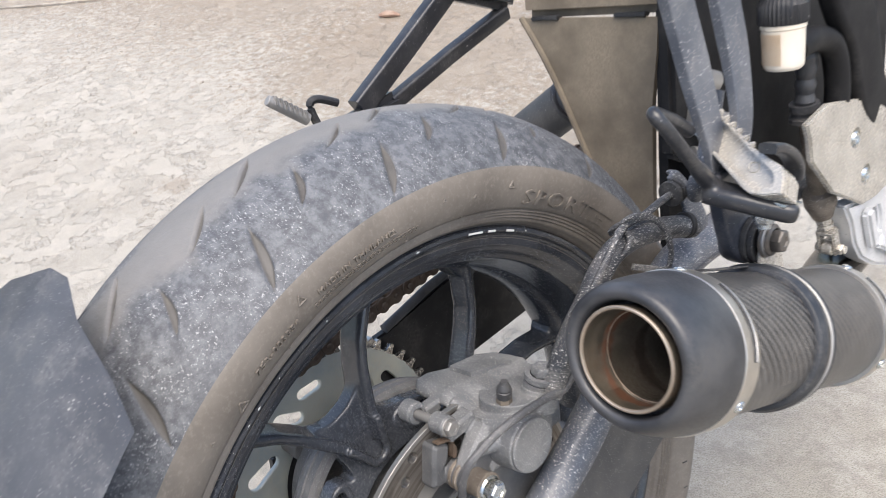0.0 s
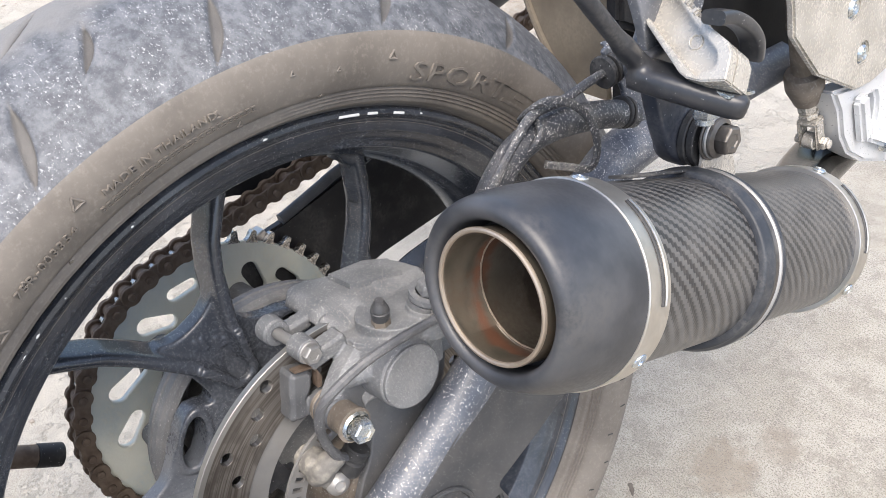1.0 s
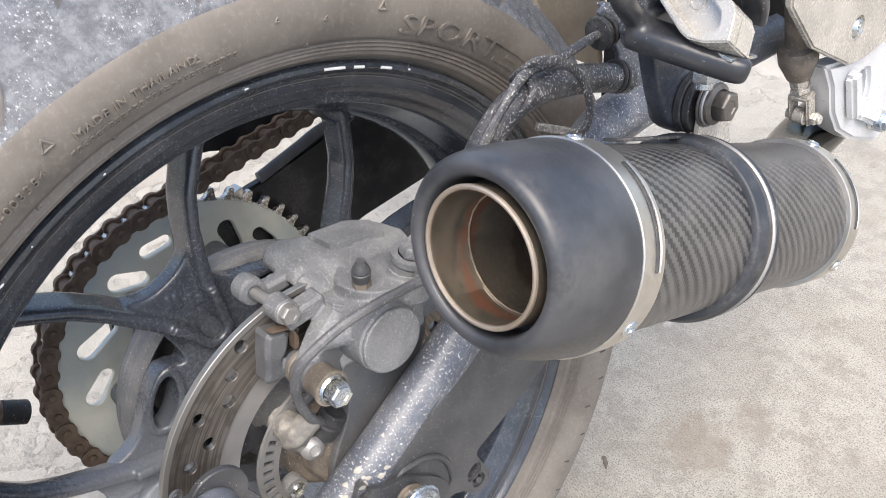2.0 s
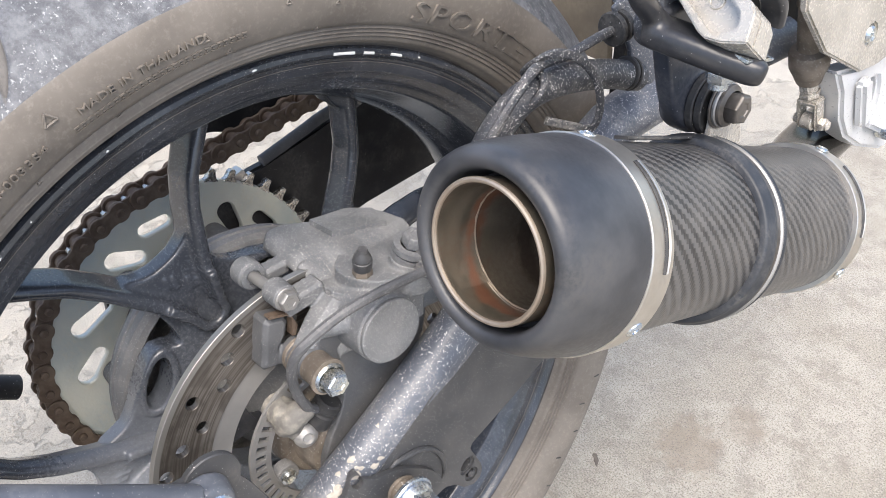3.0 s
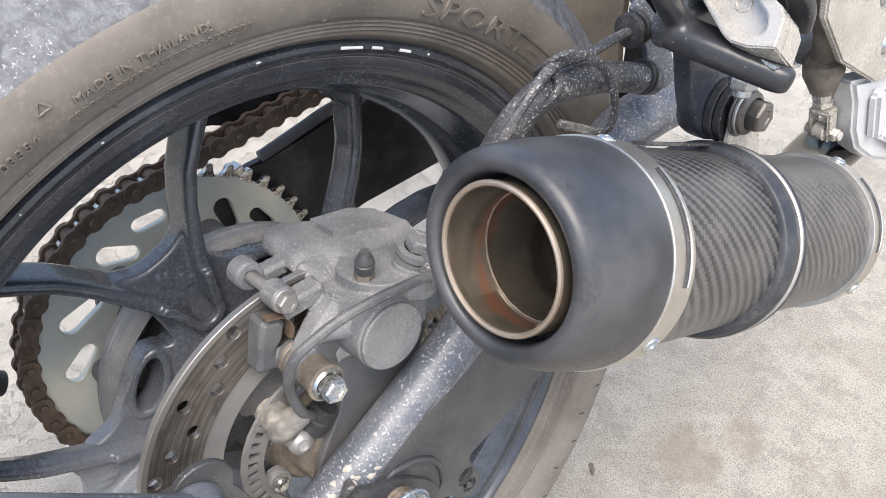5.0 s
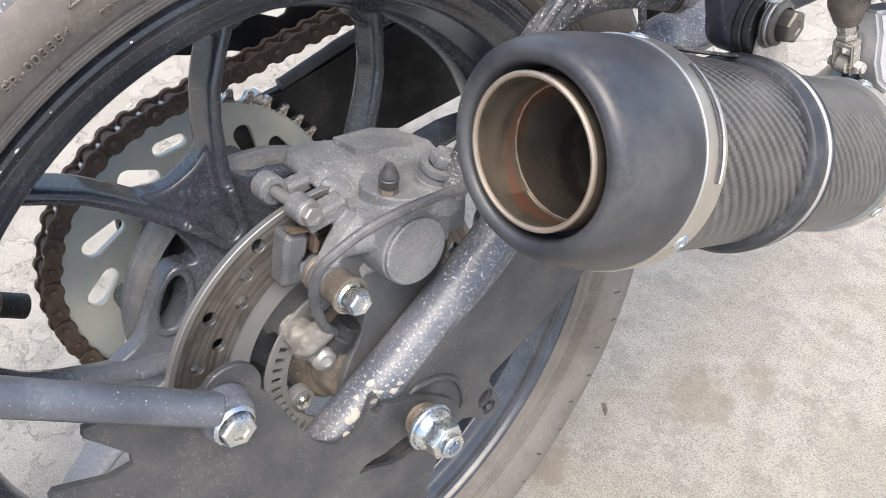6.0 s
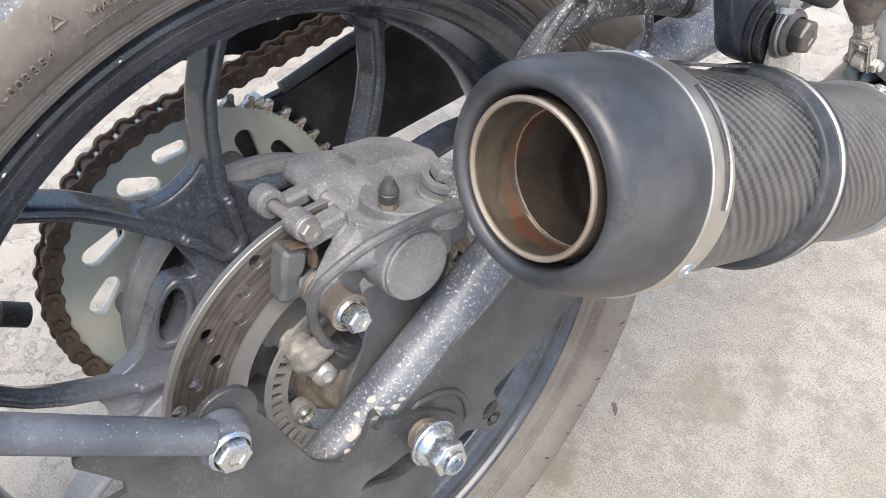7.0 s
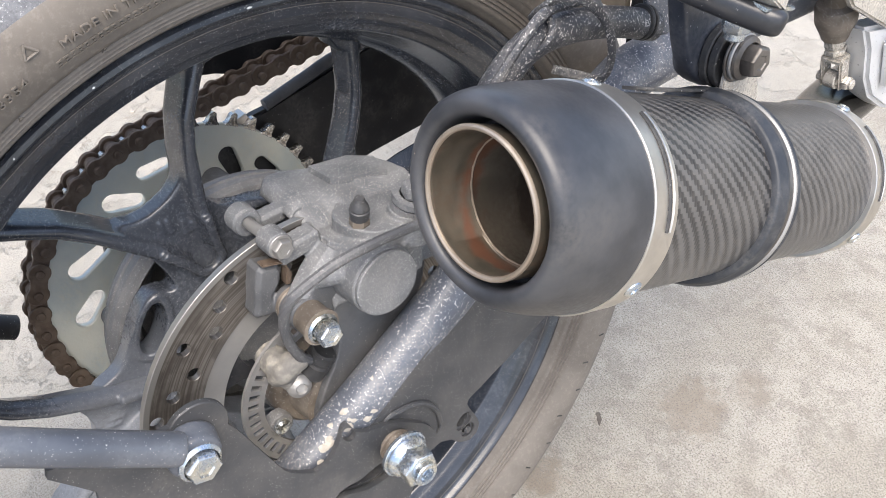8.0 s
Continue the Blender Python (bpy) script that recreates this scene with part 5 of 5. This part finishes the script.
# mounting strap with its rubber lining
bm = bmesh.new()
round_exhaust(bm, [(143, 43), (143, 46.0), (143.6, 47.0), (144.8, 47.4), (147, 47.7), (148.6, 48.6), (150.4, 49.0), (151.8, 48.4), (152.4, 46.6), (159.4, 46.6), (160, 48.0), (161.4, 48.8), (163.2, 48.6), (165, 47.4), (166, 45.6), (166, 43)], 96)
strap = part("mounting_strap", bm, STRAP_STEEL, exhaust, "blue-black rubber-lined mounting strap", sharp=45)
bm = bmesh.new()
round_exhaust(bm, [(152.6, 46), (152.6, 47.4), (153.2, 47.9), (157.2, 47.9), (157.8, 48.5), (158.8, 48.5), (159.2, 47.9), (159.2, 46)], 96)
part("strap_band", bm, BOLT_STEEL, strap, "worn steel strap", sharp=45)
# pale strip: the highlight line along the dark strap is put into it
bm = bmesh.new()
round_exhaust(bm, [(156.6, 47.6), (156.8, 48.3), (157.4, 48.9), (158.6, 48.9), (159.1, 48.3), (159.3, 47.6)], 96)
part("strap_ridge", bm, CARRIER_STEEL, strap, "pale ridge of the strap, highlight put into its colour")
bm = bmesh.new()
plate(bm, curved([(150, 221), (160, 222), (168, 212), (174, 198), (180, 182), (176, 168), (146, 174), (146.5, 190), (148, 206)], 4), 200.6, 203.2, bevel=0.6)
part("strap_tab", bm, ALLOY, strap, "bent steel tab")
bm = bmesh.new()
sweep(bm, [on_exhaust(s_, 45.4 + 0.0011 * (s_ - 84) ** 1.75, -12) for s_ in (84, 100, 116, 128, 138, 146, 152)], 1.0, section=rounded(3.6, 0.8, 0.5), up=radial(-12))
part("strap_tongue", bm, RUBBER, strap, "thin black rubber tongue along the silencer")
bm = bmesh.new()
rod(bm, (203.4, 154, 209.6), (204.8, 154, 209.6), 12.5, segs=32)
lathe(bm, [(0, 0), (0, 10.4), (0.8, 10.8), (2, 10.4), (3.2, 8)], (206.4, 154, 209.6), (1, 0, 0), 36)
hexagon(bm, (208.4, 154, 209.6), (216, 154, 209.6), 14.0, 0.6)
bolt_washer = bmesh.new()
rod(bolt_washer, (204.6, 154, 209.6), (206.8, 154, 209.6), 11.4, segs=32)
part("washer", bolt_washer, CARRIER_STEEL, strap, "plain steel washer")
part("strap_bolt", bm, BOLT_STEEL, strap, "grey flange hex bolt")
# pipe from the silencer towards the engine
bm = bmesh.new()
round_exhaust(bm, [(286, 44), (292, 41), (312, 28), (318, 25)], 48)
pe = [E0 + EX * 310, Vector((180, 318, 88)), Vector((146, 376, 76)), Vector((118, 440, 71)), Vector((112, 520, 84)), Vector((108, 600, 97))]
sweep(bm, spline(pe, 8), 24, 28)
part("link_pipe", bm, PIPE_STEEL, exhaust, "dark heat-stained link pipe")

# ---- right footrest bracket ----
bm = bmesh.new()
sweep(bm, spline([(194, 124, 246), (191, 114, 252), (189, 102, 263), (187, 82, 284), (185, 72, 296), (182, 66, 304), (178, 68, 307), (175, 80, 303), (173, 98, 296), (172, 116, 286)], 5), [5.6] * 12 + [4.6] * 34, 16)
sweep(bm, spline([(186, 114, 250), (196, 115, 248.5), (206, 117, 246.5), (220, 122, 243), (230, 127, 240), (234, 130, 238.5)], 5), [1, 1, 1, 1, 1, 1, 1, 1, 1, 1, 1, 1, 1, 1, 1, 1, 1, 1, 1, 1, 1, 0.98, 0.95, 0.9, 0.8, 0.55], section=rounded(12, 6.0, 4), up=(0, 0, 1))
footrest_bracket = part("footrest_bracket", fused(bm, 1.4, 8), BRACKET_BLACK, bike, "satin black passenger footrest bracket arm")
bm = bmesh.new()
plate(bm, curved([(118, 256), (124, 238), (131, 218), (137, 205), (146, 194), (157, 189), (171, 196), (176, 212), (172, 240), (150, 258)], 4), 178, 189)
rod(bm, (174, 158, 206), (191, 158, 206), 16)
part("hanger", fused(bm, 1.6, 10), HANGER_PAINT, footrest_bracket, "blue-black cast exhaust hanger")
for pts in ([(181, 132, 256), (180, 129, 276), (176, 122, 308), (170, 108, 362), (164, 90, 424)], [(180, 152, 256), (180, 164, 280), (174, 168, 320), (168, 162, 366), (162, 152, 426)]):
    bm = bmesh.new()
    sweep(bm, spline(pts, 5), [0.7 + 0.5 * min(1, k / 12) for k in range(21)], section=rounded(10.5, 3.4, 1), up=(1, 0, 0))
    part("bracket_arm", bm, BLADE_PAINT, footrest_bracket, "grey mud-speckled bracket arm")
bm = bmesh.new()
sweep(bm, spline([(222, 118, 279), (222, 130, 277), (222, 144, 270), (221, 154, 261), (219, 158, 252)], 5), 1.0, section=rounded(6, 3.2, 2.4), up=(0, 0.5, 1))
part("fork_arm", bm, BRACKET_BLACK, footrest_bracket, "curved black fork arm of the bracket")
bm = bmesh.new()
block(bm, (223, 126, 246.4), (24, 22, 1.6), Matrix.Rotation(radians(-8), 4, "X") @ Matrix.Rotation(radians(11), 4, "Y"), 0.4)
part("spring_plate", bm, ZINC, footrest_bracket, "thin bright spring plate under the footrest")
for k in range(2):
    bm = bmesh.new()
    rod(bm, (190.6 + 4.6 * k, 157.5, 206.5), (194.9 + 4.6 * k, 157.5, 206.5), (16, 15.2)[k], segs=32)
    part("bush_ring", bm, RUBBER, footrest_bracket, "black rubber bush")
bm = bmesh.new()
hexagon(bm, (216, 126, 237), (216, 126, 230), 11.5, 0.6)
rod(bm, (216, 126, 238.5), (216, 126, 236), 8.2)
rod(bm, (216, 126, 232), (216, 126, 226.5), 4.4)
part("flange_nut", bm, ZINC, footrest_bracket, "zinc nut and bolt end")


def footrest():
    """A cast alloy passenger footrest, folded up: a tapered bar with a sunken top and a squared end."""
    up = Vector((-0.036, -0.822, 0.569)).normalized()
    ax = Vector((0.78, -0.34, -0.46))
    ax = (ax - up * ax.dot(up)).normalized()
    wide = up.cross(ax)
    put = Matrix.Translation((212.5, 108.9, 254.0)) @ Matrix((ax, wide, up)).transposed().to_4x4()

    def slab(bm, outline, z0, z1, bevel, holes=()):
        tmp = bmesh.new()
        plate(tmp, outline, z0, z1, holes, bevel=bevel)
        bmesh.ops.transform(tmp, matrix=put @ UPRIGHT, verts=tmp.verts)
        return absorb(bm, tmp)

    edge = [(-66, 0.6), (-66, 20), (-20, 20.6), (3, 25), (8.6, 23.4), (18, 14.6), (10, 6), (3, 1.4), (-2, 0.4)]
    bm = slab(bmesh.new(), edge, -21, -6.4, 0.8)
    ob = part("footrest", bm, ALLOY, bike, "bare alloy passenger footrest with recessed top")
    bm = slab(bmesh.new(), edge, -6.8, 0, 0.7, [curved([(-63, 3.6), (-63, 17.4), (-20, 18.2), (0, 18.8), (5, 17.6), (8.6, 14), (6, 8.4), (0, 4.2)], 3)])
    part("top_border", bm, ALLOY, ob, "raised border of the footrest")
    bm = bmesh.new()
    ring = [put @ Vector((-13 + 3.6 * math.cos(radians(a)), 13 + 3.2 * math.sin(radians(a)), -6.2)) for a in range(0, 361, 20)]
    sweep(bm, ring, 0.6, 6)
    part("cast_ring", bm, ALLOY, ob)
    for k in range(7):
        bm = bmesh.new()
        block(bm, (0, 0, 0), (3.4, 4.2, 4.0), None, 1)
        bmesh.ops.transform(bm, matrix=put @ Matrix.Translation((-22 - k * 7, 21.4, -1.2)), verts=bm.verts)
        part("grip_tooth", bm, ALLOY, ob)
    return ob


footrest()

# brake hose with its clamp and ties
bm = bmesh.new()
sweep(bm, spline([(104, 44, 112), (112, 58, 150), (120, 70, 176), (124, 78, 192), (126, 92, 205), (127, 112, 209.5), (127, 136, 208.5), (127, 162, 204), (127, 188, 197)], 7), 8.4, 22)
hose = part("brake_hose", bm, HOSE, bike, "thick dusty rubber brake hose")
for y0, y1 in ((176, 178.4), (180, 181.6)):
    bm = bmesh.new()
    rod(bm, (127, y0, 201.6 - (y0 - 176) * 0.3), (127, y1, 201.6 - (y1 - 176) * 0.3), 9.8, segs=28)
    part("hose_collar", bm, RUBBER, hose, "black collar on the hose end")
bm = bmesh.new()
sweep(bm, spline([(118, 44, 140), (126, 60, 176), (132, 70, 198), (134, 82, 214), (132, 98, 223), (129, 124, 223), (128, 146, 227), (127, 164, 229)], 7), 2.8, 10)
part("thin_cable", bm, HOSE, hose, "thin cable along the hose")
bm = bmesh.new()
sweep(bm, spline([(116, 104, 216), (128, 98, 224), (138, 102, 230), (141, 114, 227), (141, 128, 217), (141, 136, 206), (141, 139, 192), (140, 134, 183), (136, 120, 187), (132, 106, 192)], 6), 1.0, section=rounded(2.3, 1.3, 0.8), up=(1, 0, 0))
part("cable_tie", bm, HOSE, hose, "black plastic tie")
bm = bmesh.new()
sweep(bm, spline([(120, 92, 196), (134, 92, 205), (137, 97, 214), (128, 102, 219), (116, 104, 214)], 6), 2.0, 8)
part("cable_tie", bm, HOSE, hose, "black plastic tie")
bm = bmesh.new()
plate(bm, curved([(162, 240), (170, 243), (180, 238), (192, 226), (204, 210), (212, 194), (204, 188), (194, 192), (184, 202), (180, 214), (172, 226)], 3), 123, 126.5, bevel=0.8)
plate(bm, curved([(166, 243), (174, 243.5), (188, 231), (206, 210), (214, 194), (210, 191), (198, 214), (180, 234)], 3), 119, 126, bevel=0.8)
part("hose_clamp", fused(bm, 1.0, 4), ARM_PAINT, hose, "blue-grey sheet metal hose clamp")
bm = bmesh.new()
for k, r in ((0, 9.6), (3.6, 6.4), (6.2, 9.2)):
    rod(bm, Vector((127, 160, 229)) + Vector((0, 1, 0.12)) * k, Vector((127, 160, 229)) + Vector((0, 1, 0.12)) * (k + 3.4), r, segs=28)
part("grommet", bm, RUBBER, hose, "black rubber grommet")
bm = bmesh.new()
sweep(bm, spline([(150, 184, 300), (150, 174, 268), (150, 167, 250), (146, 164, 238), (138, 176, 226)], 5), 6, 14)
part("speckled_pipe", bm, ARM_PAINT, hose, "mud-speckled metal pipe above the clamp")

# ---- inner fender and what hangs round it ----
bm = bmesh.new()
left = [(v.x, v.z) for v in spline([(-131, 0, 344), (-110, 0, 313), (-96, 0, 289.6), (-82, 0, 262.8), (-72, 0, 242), (-51, 0, 200), (-22, 0, 160)], 4)]
outl = left + [(20, 156), (18, 180), (20, 266), (26, 310), (28, 340)]
tmp = bmesh.new()
plate(tmp, outl, -3, 3)
bmesh.ops.transform(tmp, matrix=Matrix(((0, 1, 0, 0), (1, 0, 0, 302), (0, 0, 1, 0), (0, 0, 0, 1))), verts=tmp.verts)
absorb(bm, tmp)
inner_fender = part("inner_fender", bm, DUSTY_PANEL, bike, "dust-covered beige-brown plastic inner fender")
bm = bmesh.new()
sweep(bm, [(x + 2, 299, z) for x, z in left], 3.2, 8)
part("fender_edge", bm, DUSTY_PANEL, inner_fender, "rolled dusty fender edge")
bm = bmesh.new()
block(bm, (-44, 334, 378), (176, 66, 70), None, 8)
part("undertail", bm, DUSTY_PANEL, inner_fender, "dusty underside of the tail")
for x in (-98, 0):
    bm = bmesh.new()
    block(bm, (x, 300, 343), (34, 8, 4), None, 1)
    part("fender_slot", bm, BLACK_PLASTIC, inner_fender)
bm = bmesh.new()
plate(bm, [(300, 120), (302, 345), (316, 345), (330, 120)], 24, 34)
block(bm, (58, 328, 300), (68, 16, 240), None, 4)
part("fender_side", bm, SHADED_MATT_BLACK, inner_fender, "black side edge of the fender")
bm = bmesh.new()
rod(bm, (-262, 380, 172), (-141, 380, 247), 26, 26, 36, 2)
rod(bm, (-142, 380, 246.4), (-126, 380, 256.4), 20, 18, 32, 2)
part("shock_cover", bm, PLATE_PAINT, bike, "dusty grey round cover behind the fender")

# left footrest bracket and footrest
bm = bmesh.new()
sweep(bm, [(-196, 262, 376), (-200, 200, 326), (-200, 138, 280)], 1.0, section=rounded(8, 11, 3), up=(0, 1, 0))
sweep(bm, [(-190, 340, 348), (-198, 262, 314), (-200, 180, 278)], 1.0, section=rounded(7, 8, 3), up=(0, 1, 0))
block(bm, (-192, 300, 376), (24, 110, 34), Matrix.Rotation(radians(-14), 4, "X"), 8)
block(bm, (-200, 150, 270), (24, 80, 26), Matrix.Rotation(radians(14), 4, "X"), 8)
part("left_bracket", bm, BRACKET_BLACK, bike, "black forked left footrest bracket", sharp=40)
bm = bmesh.new()
rod(bm, (-212, 48, 304), (-206, 84, 280), 5, 6)
left_footrest = part("left_footrest", bm, CARRIER_STEEL, bike, "ribbed alloy left passenger footrest")
for k in range(7):
    c = Vector((-212, 48, 304)).lerp(Vector((-206, 84, 280)), 0.15 + 0.12 * k)
    bm = bmesh.new()
    block(bm, c + Vector((2, 1, 2)), (10, 2.4, 9), None, 1)
    part("rib", bm, CARRIER_STEEL, left_footrest)
bm = bmesh.new()
sweep(bm, spline([(-204, 92, 274), (-206, 88, 292), (-204, 96, 297), (-202, 116, 290)], 5), 4, 10)
part("left_loop", bm, BLACK_PLASTIC, bike, "black bent rod loop")

# ---- rear brake pump, its cup and the heel guard ----
CUP = (150, 281, 300)
bm = bmesh.new()
lathe(bm, [(0, 0), (0, 12.6), (1.5, 14.2), (3, 14.8), (5, 15), (30, 15.8), (31, 16.6), (34, 16.6), (34, 0)], CUP, (0, -0.06, 1), 40)
cup = part("fluid_cup", bm, FLUID_CUP, bike, "translucent white brake fluid cup")
bm = bmesh.new()
lathe(bm, [(0, 0), (0, 16.8), (2, 17.8), (14, 17.4), (16, 16.4), (22, 15), (23, 13), (23, 0)], (150, 279, 334), (0, -0.06, 1), 72)
for v in bm.verts:
    d = v.co - Vector((150, 279, v.co.z))
    if d.length > 15.8 and v.co.z < 350:
        v.co += d.normalized() * (0.9 if int(round(math.degrees(math.atan2(d.y, d.x)) / 5)) % 2 else 0)
part("cup_lid", bm, BLACK_PLASTIC, cup, "black ribbed screw lid")
bm = bmesh.new()
ring = [Vector((math.cos(radians(a)), math.sin(radians(a)), 0)) for a in range(150, 291, 10)]
for lo, hi in ((4, 27),):
    lo_v = [bm.verts.new(Vector(CUP) + v * 15.4 + Vector((0, -0.06 * lo, lo))) for v in ring]
    hi_v = [bm.verts.new(Vector(CUP) + v * 16.1 + Vector((0, -0.06 * hi, hi))) for v in ring]
    for i in range(len(ring) - 1):
        bm.faces.new((lo_v[i], lo_v[i + 1], hi_v[i + 1], hi_v[i]))
bmesh.ops.solidify(bm, geom=bm.faces[:], thickness=0.5)
part("fluid", bm, AMBER, cup, "amber brake fluid seen through the cup")
bm = bmesh.new()
sweep(bm, spline([(150, 298, 312), (150, 330, 316), (150, 362, 306), (148, 380, 276), (144, 388, 240), (140, 392, 215)], 8), 10.5, 18)
part("cup_hose", bm, SHADED_MATT_BLACK, cup, "black rubber fluid hose")
bm = bmesh.new()
lathe(bm, [(0, 0), (0, 7), (6, 8.2), (34, 8.6), (36, 9.6), (40, 9.6), (42, 8.6), (70, 8.8), (78, 9), (80, 13.6), (83, 14.8), (94, 14.4), (103, 11), (108, 9.4), (108, 0)], (131, 364, 246), (-0.03, 0.39, -0.92), 32)
pump = part("brake_pump", bm, MUD_BOLT, bike, "dusty brown brake pump body")
bm = bmesh.new()
lathe(bm, [(0, 0), (0, 13), (4, 13), (5, 10), (9, 10), (10, 12.4), (16, 12.4), (17, 0)], (131, 360, 244), (0.0, -0.2, 1), 24)
sweep(bm, spline([(132, 356, 258), (134, 352, 282), (138, 344, 306)], 8), [7, 9, 7, 9, 7, 9, 8, 9, 6], 14)
part("pump_union", bm, PLATE_PAINT, pump, "black hose union with ribbed boot")
bm = bmesh.new()
rod(bm, (128, 404, 148), (130, 408, 136), 5.5)
hexagon(bm, (128.5, 405, 146), (129.6, 407.6, 139), 13)
hexagon(bm, (129.8, 408, 138), (130.4, 409.4, 134), 14)
part("rod_nut", bm, ALLOY, pump, "zinc lock nuts")
bm = bmesh.new()
turn = Matrix.Rotation(radians(22), 4, "X")
block(bm, (131, 410, 131), (17, 13, 5), turn, 1.5)
for x in (124, 138):
    block(bm, (x, 414, 119), (3, 12, 25), turn, 1.4)
clevis = part("clevis", bm, ALLOY, pump, "zinc clevis with pin")
bm = bmesh.new()
rod(bm, (119, 415, 113), (147, 415, 113), 3.8)
hexagon(bm, (140.4, 415, 113), (144.6, 415, 113), 9.5)
rod(bm, (126.5, 415, 113), (135.5, 415, 113), 7)
part("clevis_pin", bm, ALLOY, pump, "clevis pin with lock nut")
bm = bmesh.new()
plate(bm, [(308, 252), (315, 239), (320, 218), (360, 183), (424, 156), (450, 156), (480, 162), (508, 192), (484, 230), (452, 244), (418, 254), (384, 258), (345, 262)], 151, 157, [arc_loop(426, 184, 8, 16), arc_loop(401, 222, 8, 16)], bevel=1.5)
heel_guard = part("heel_guard", bm, ALLOY, bike, "bare alloy heel guard plate")
for y, z in ((426, 184), (401, 222)):
    bm = bmesh.new()
    lathe(bm, [(-5, 0), (-5, 9.5), (0.5, 12.5), (1.2, 11.8), (-0.5, 9), (-1, 7), (1.5, 6.4), (3, 5), (2.2, 3), (0.2, 2.6), (0.2, 0)], (155.4, y, z), (1, 0, 0), 28)
    part("guard_screw", bm, ZINC, heel_guard, "bright screw in a dished seat")
bm = bmesh.new()
plate(bm, [(398, 160), (440, 156), (480, 164), (540, 140), (560, 80), (520, 66), (470, 82), (440, 98), (424, 116), (414, 140)], 132, 152, [curved([(452, 136), (474, 140), (480, 116), (460, 110)], 3)], bevel=3)
block(bm, (156, 480, 104), (10, 34, 16), Matrix.Rotation(radians(-24), 4, "X"), 3)
block(bm, (156, 444, 128), (10, 14, 44), Matrix.Rotation(radians(24), 4, "X"), 3)
rider_hanger = part("footrest_hanger", bm, WHITE_ALLOY, bike, "bright alloy rider footrest hanger", sharp=40)
bm = bmesh.new()
rod(bm, (152, 500, 92), (164, 500, 92), 9)
hexagon(bm, (163, 500, 92), (169, 500, 92), 13, 1)
part("hanger_bolt", bm, ZINC, rider_hanger, "zinc hanger bolt")
# dark body behind the pump; shade from above is put into its black
bm = bmesh.new()
plate(bm, [(216, 240), (212, 430), (620, 430), (620, 150), (430, 152), (380, 160), (330, 196)], 82, 96)
soften(bm, 4, 2, 50)
part("engine_case", bm, SHADED_MATT_BLACK, bike, "black shadowed engine and frame body")
bm = bmesh.new()
rod(bm, (96, 236, 300), (104, 262, 292), 9)
rod(bm, (98, 232, 268), (110, 268, 256), 11)
rod(bm, (98, 236, 238), (108, 262, 230), 8)
part("frame_pipes", bm, CARRIER_STEEL, bike, "grey metal pipes in the shadow of the frame")
bm = bmesh.new()
sweep(bm, spline([(150, 330, 420), (152, 372, 350), (152, 404, 314), (150, 432, 262), (146, 470, 230)], 6), 1.0, section=rounded(26, 9, 6), up=(1, 0, 0))
part("side_panel", bm, SHADED_MATT_BLACK, bike, "black plastic side panel")
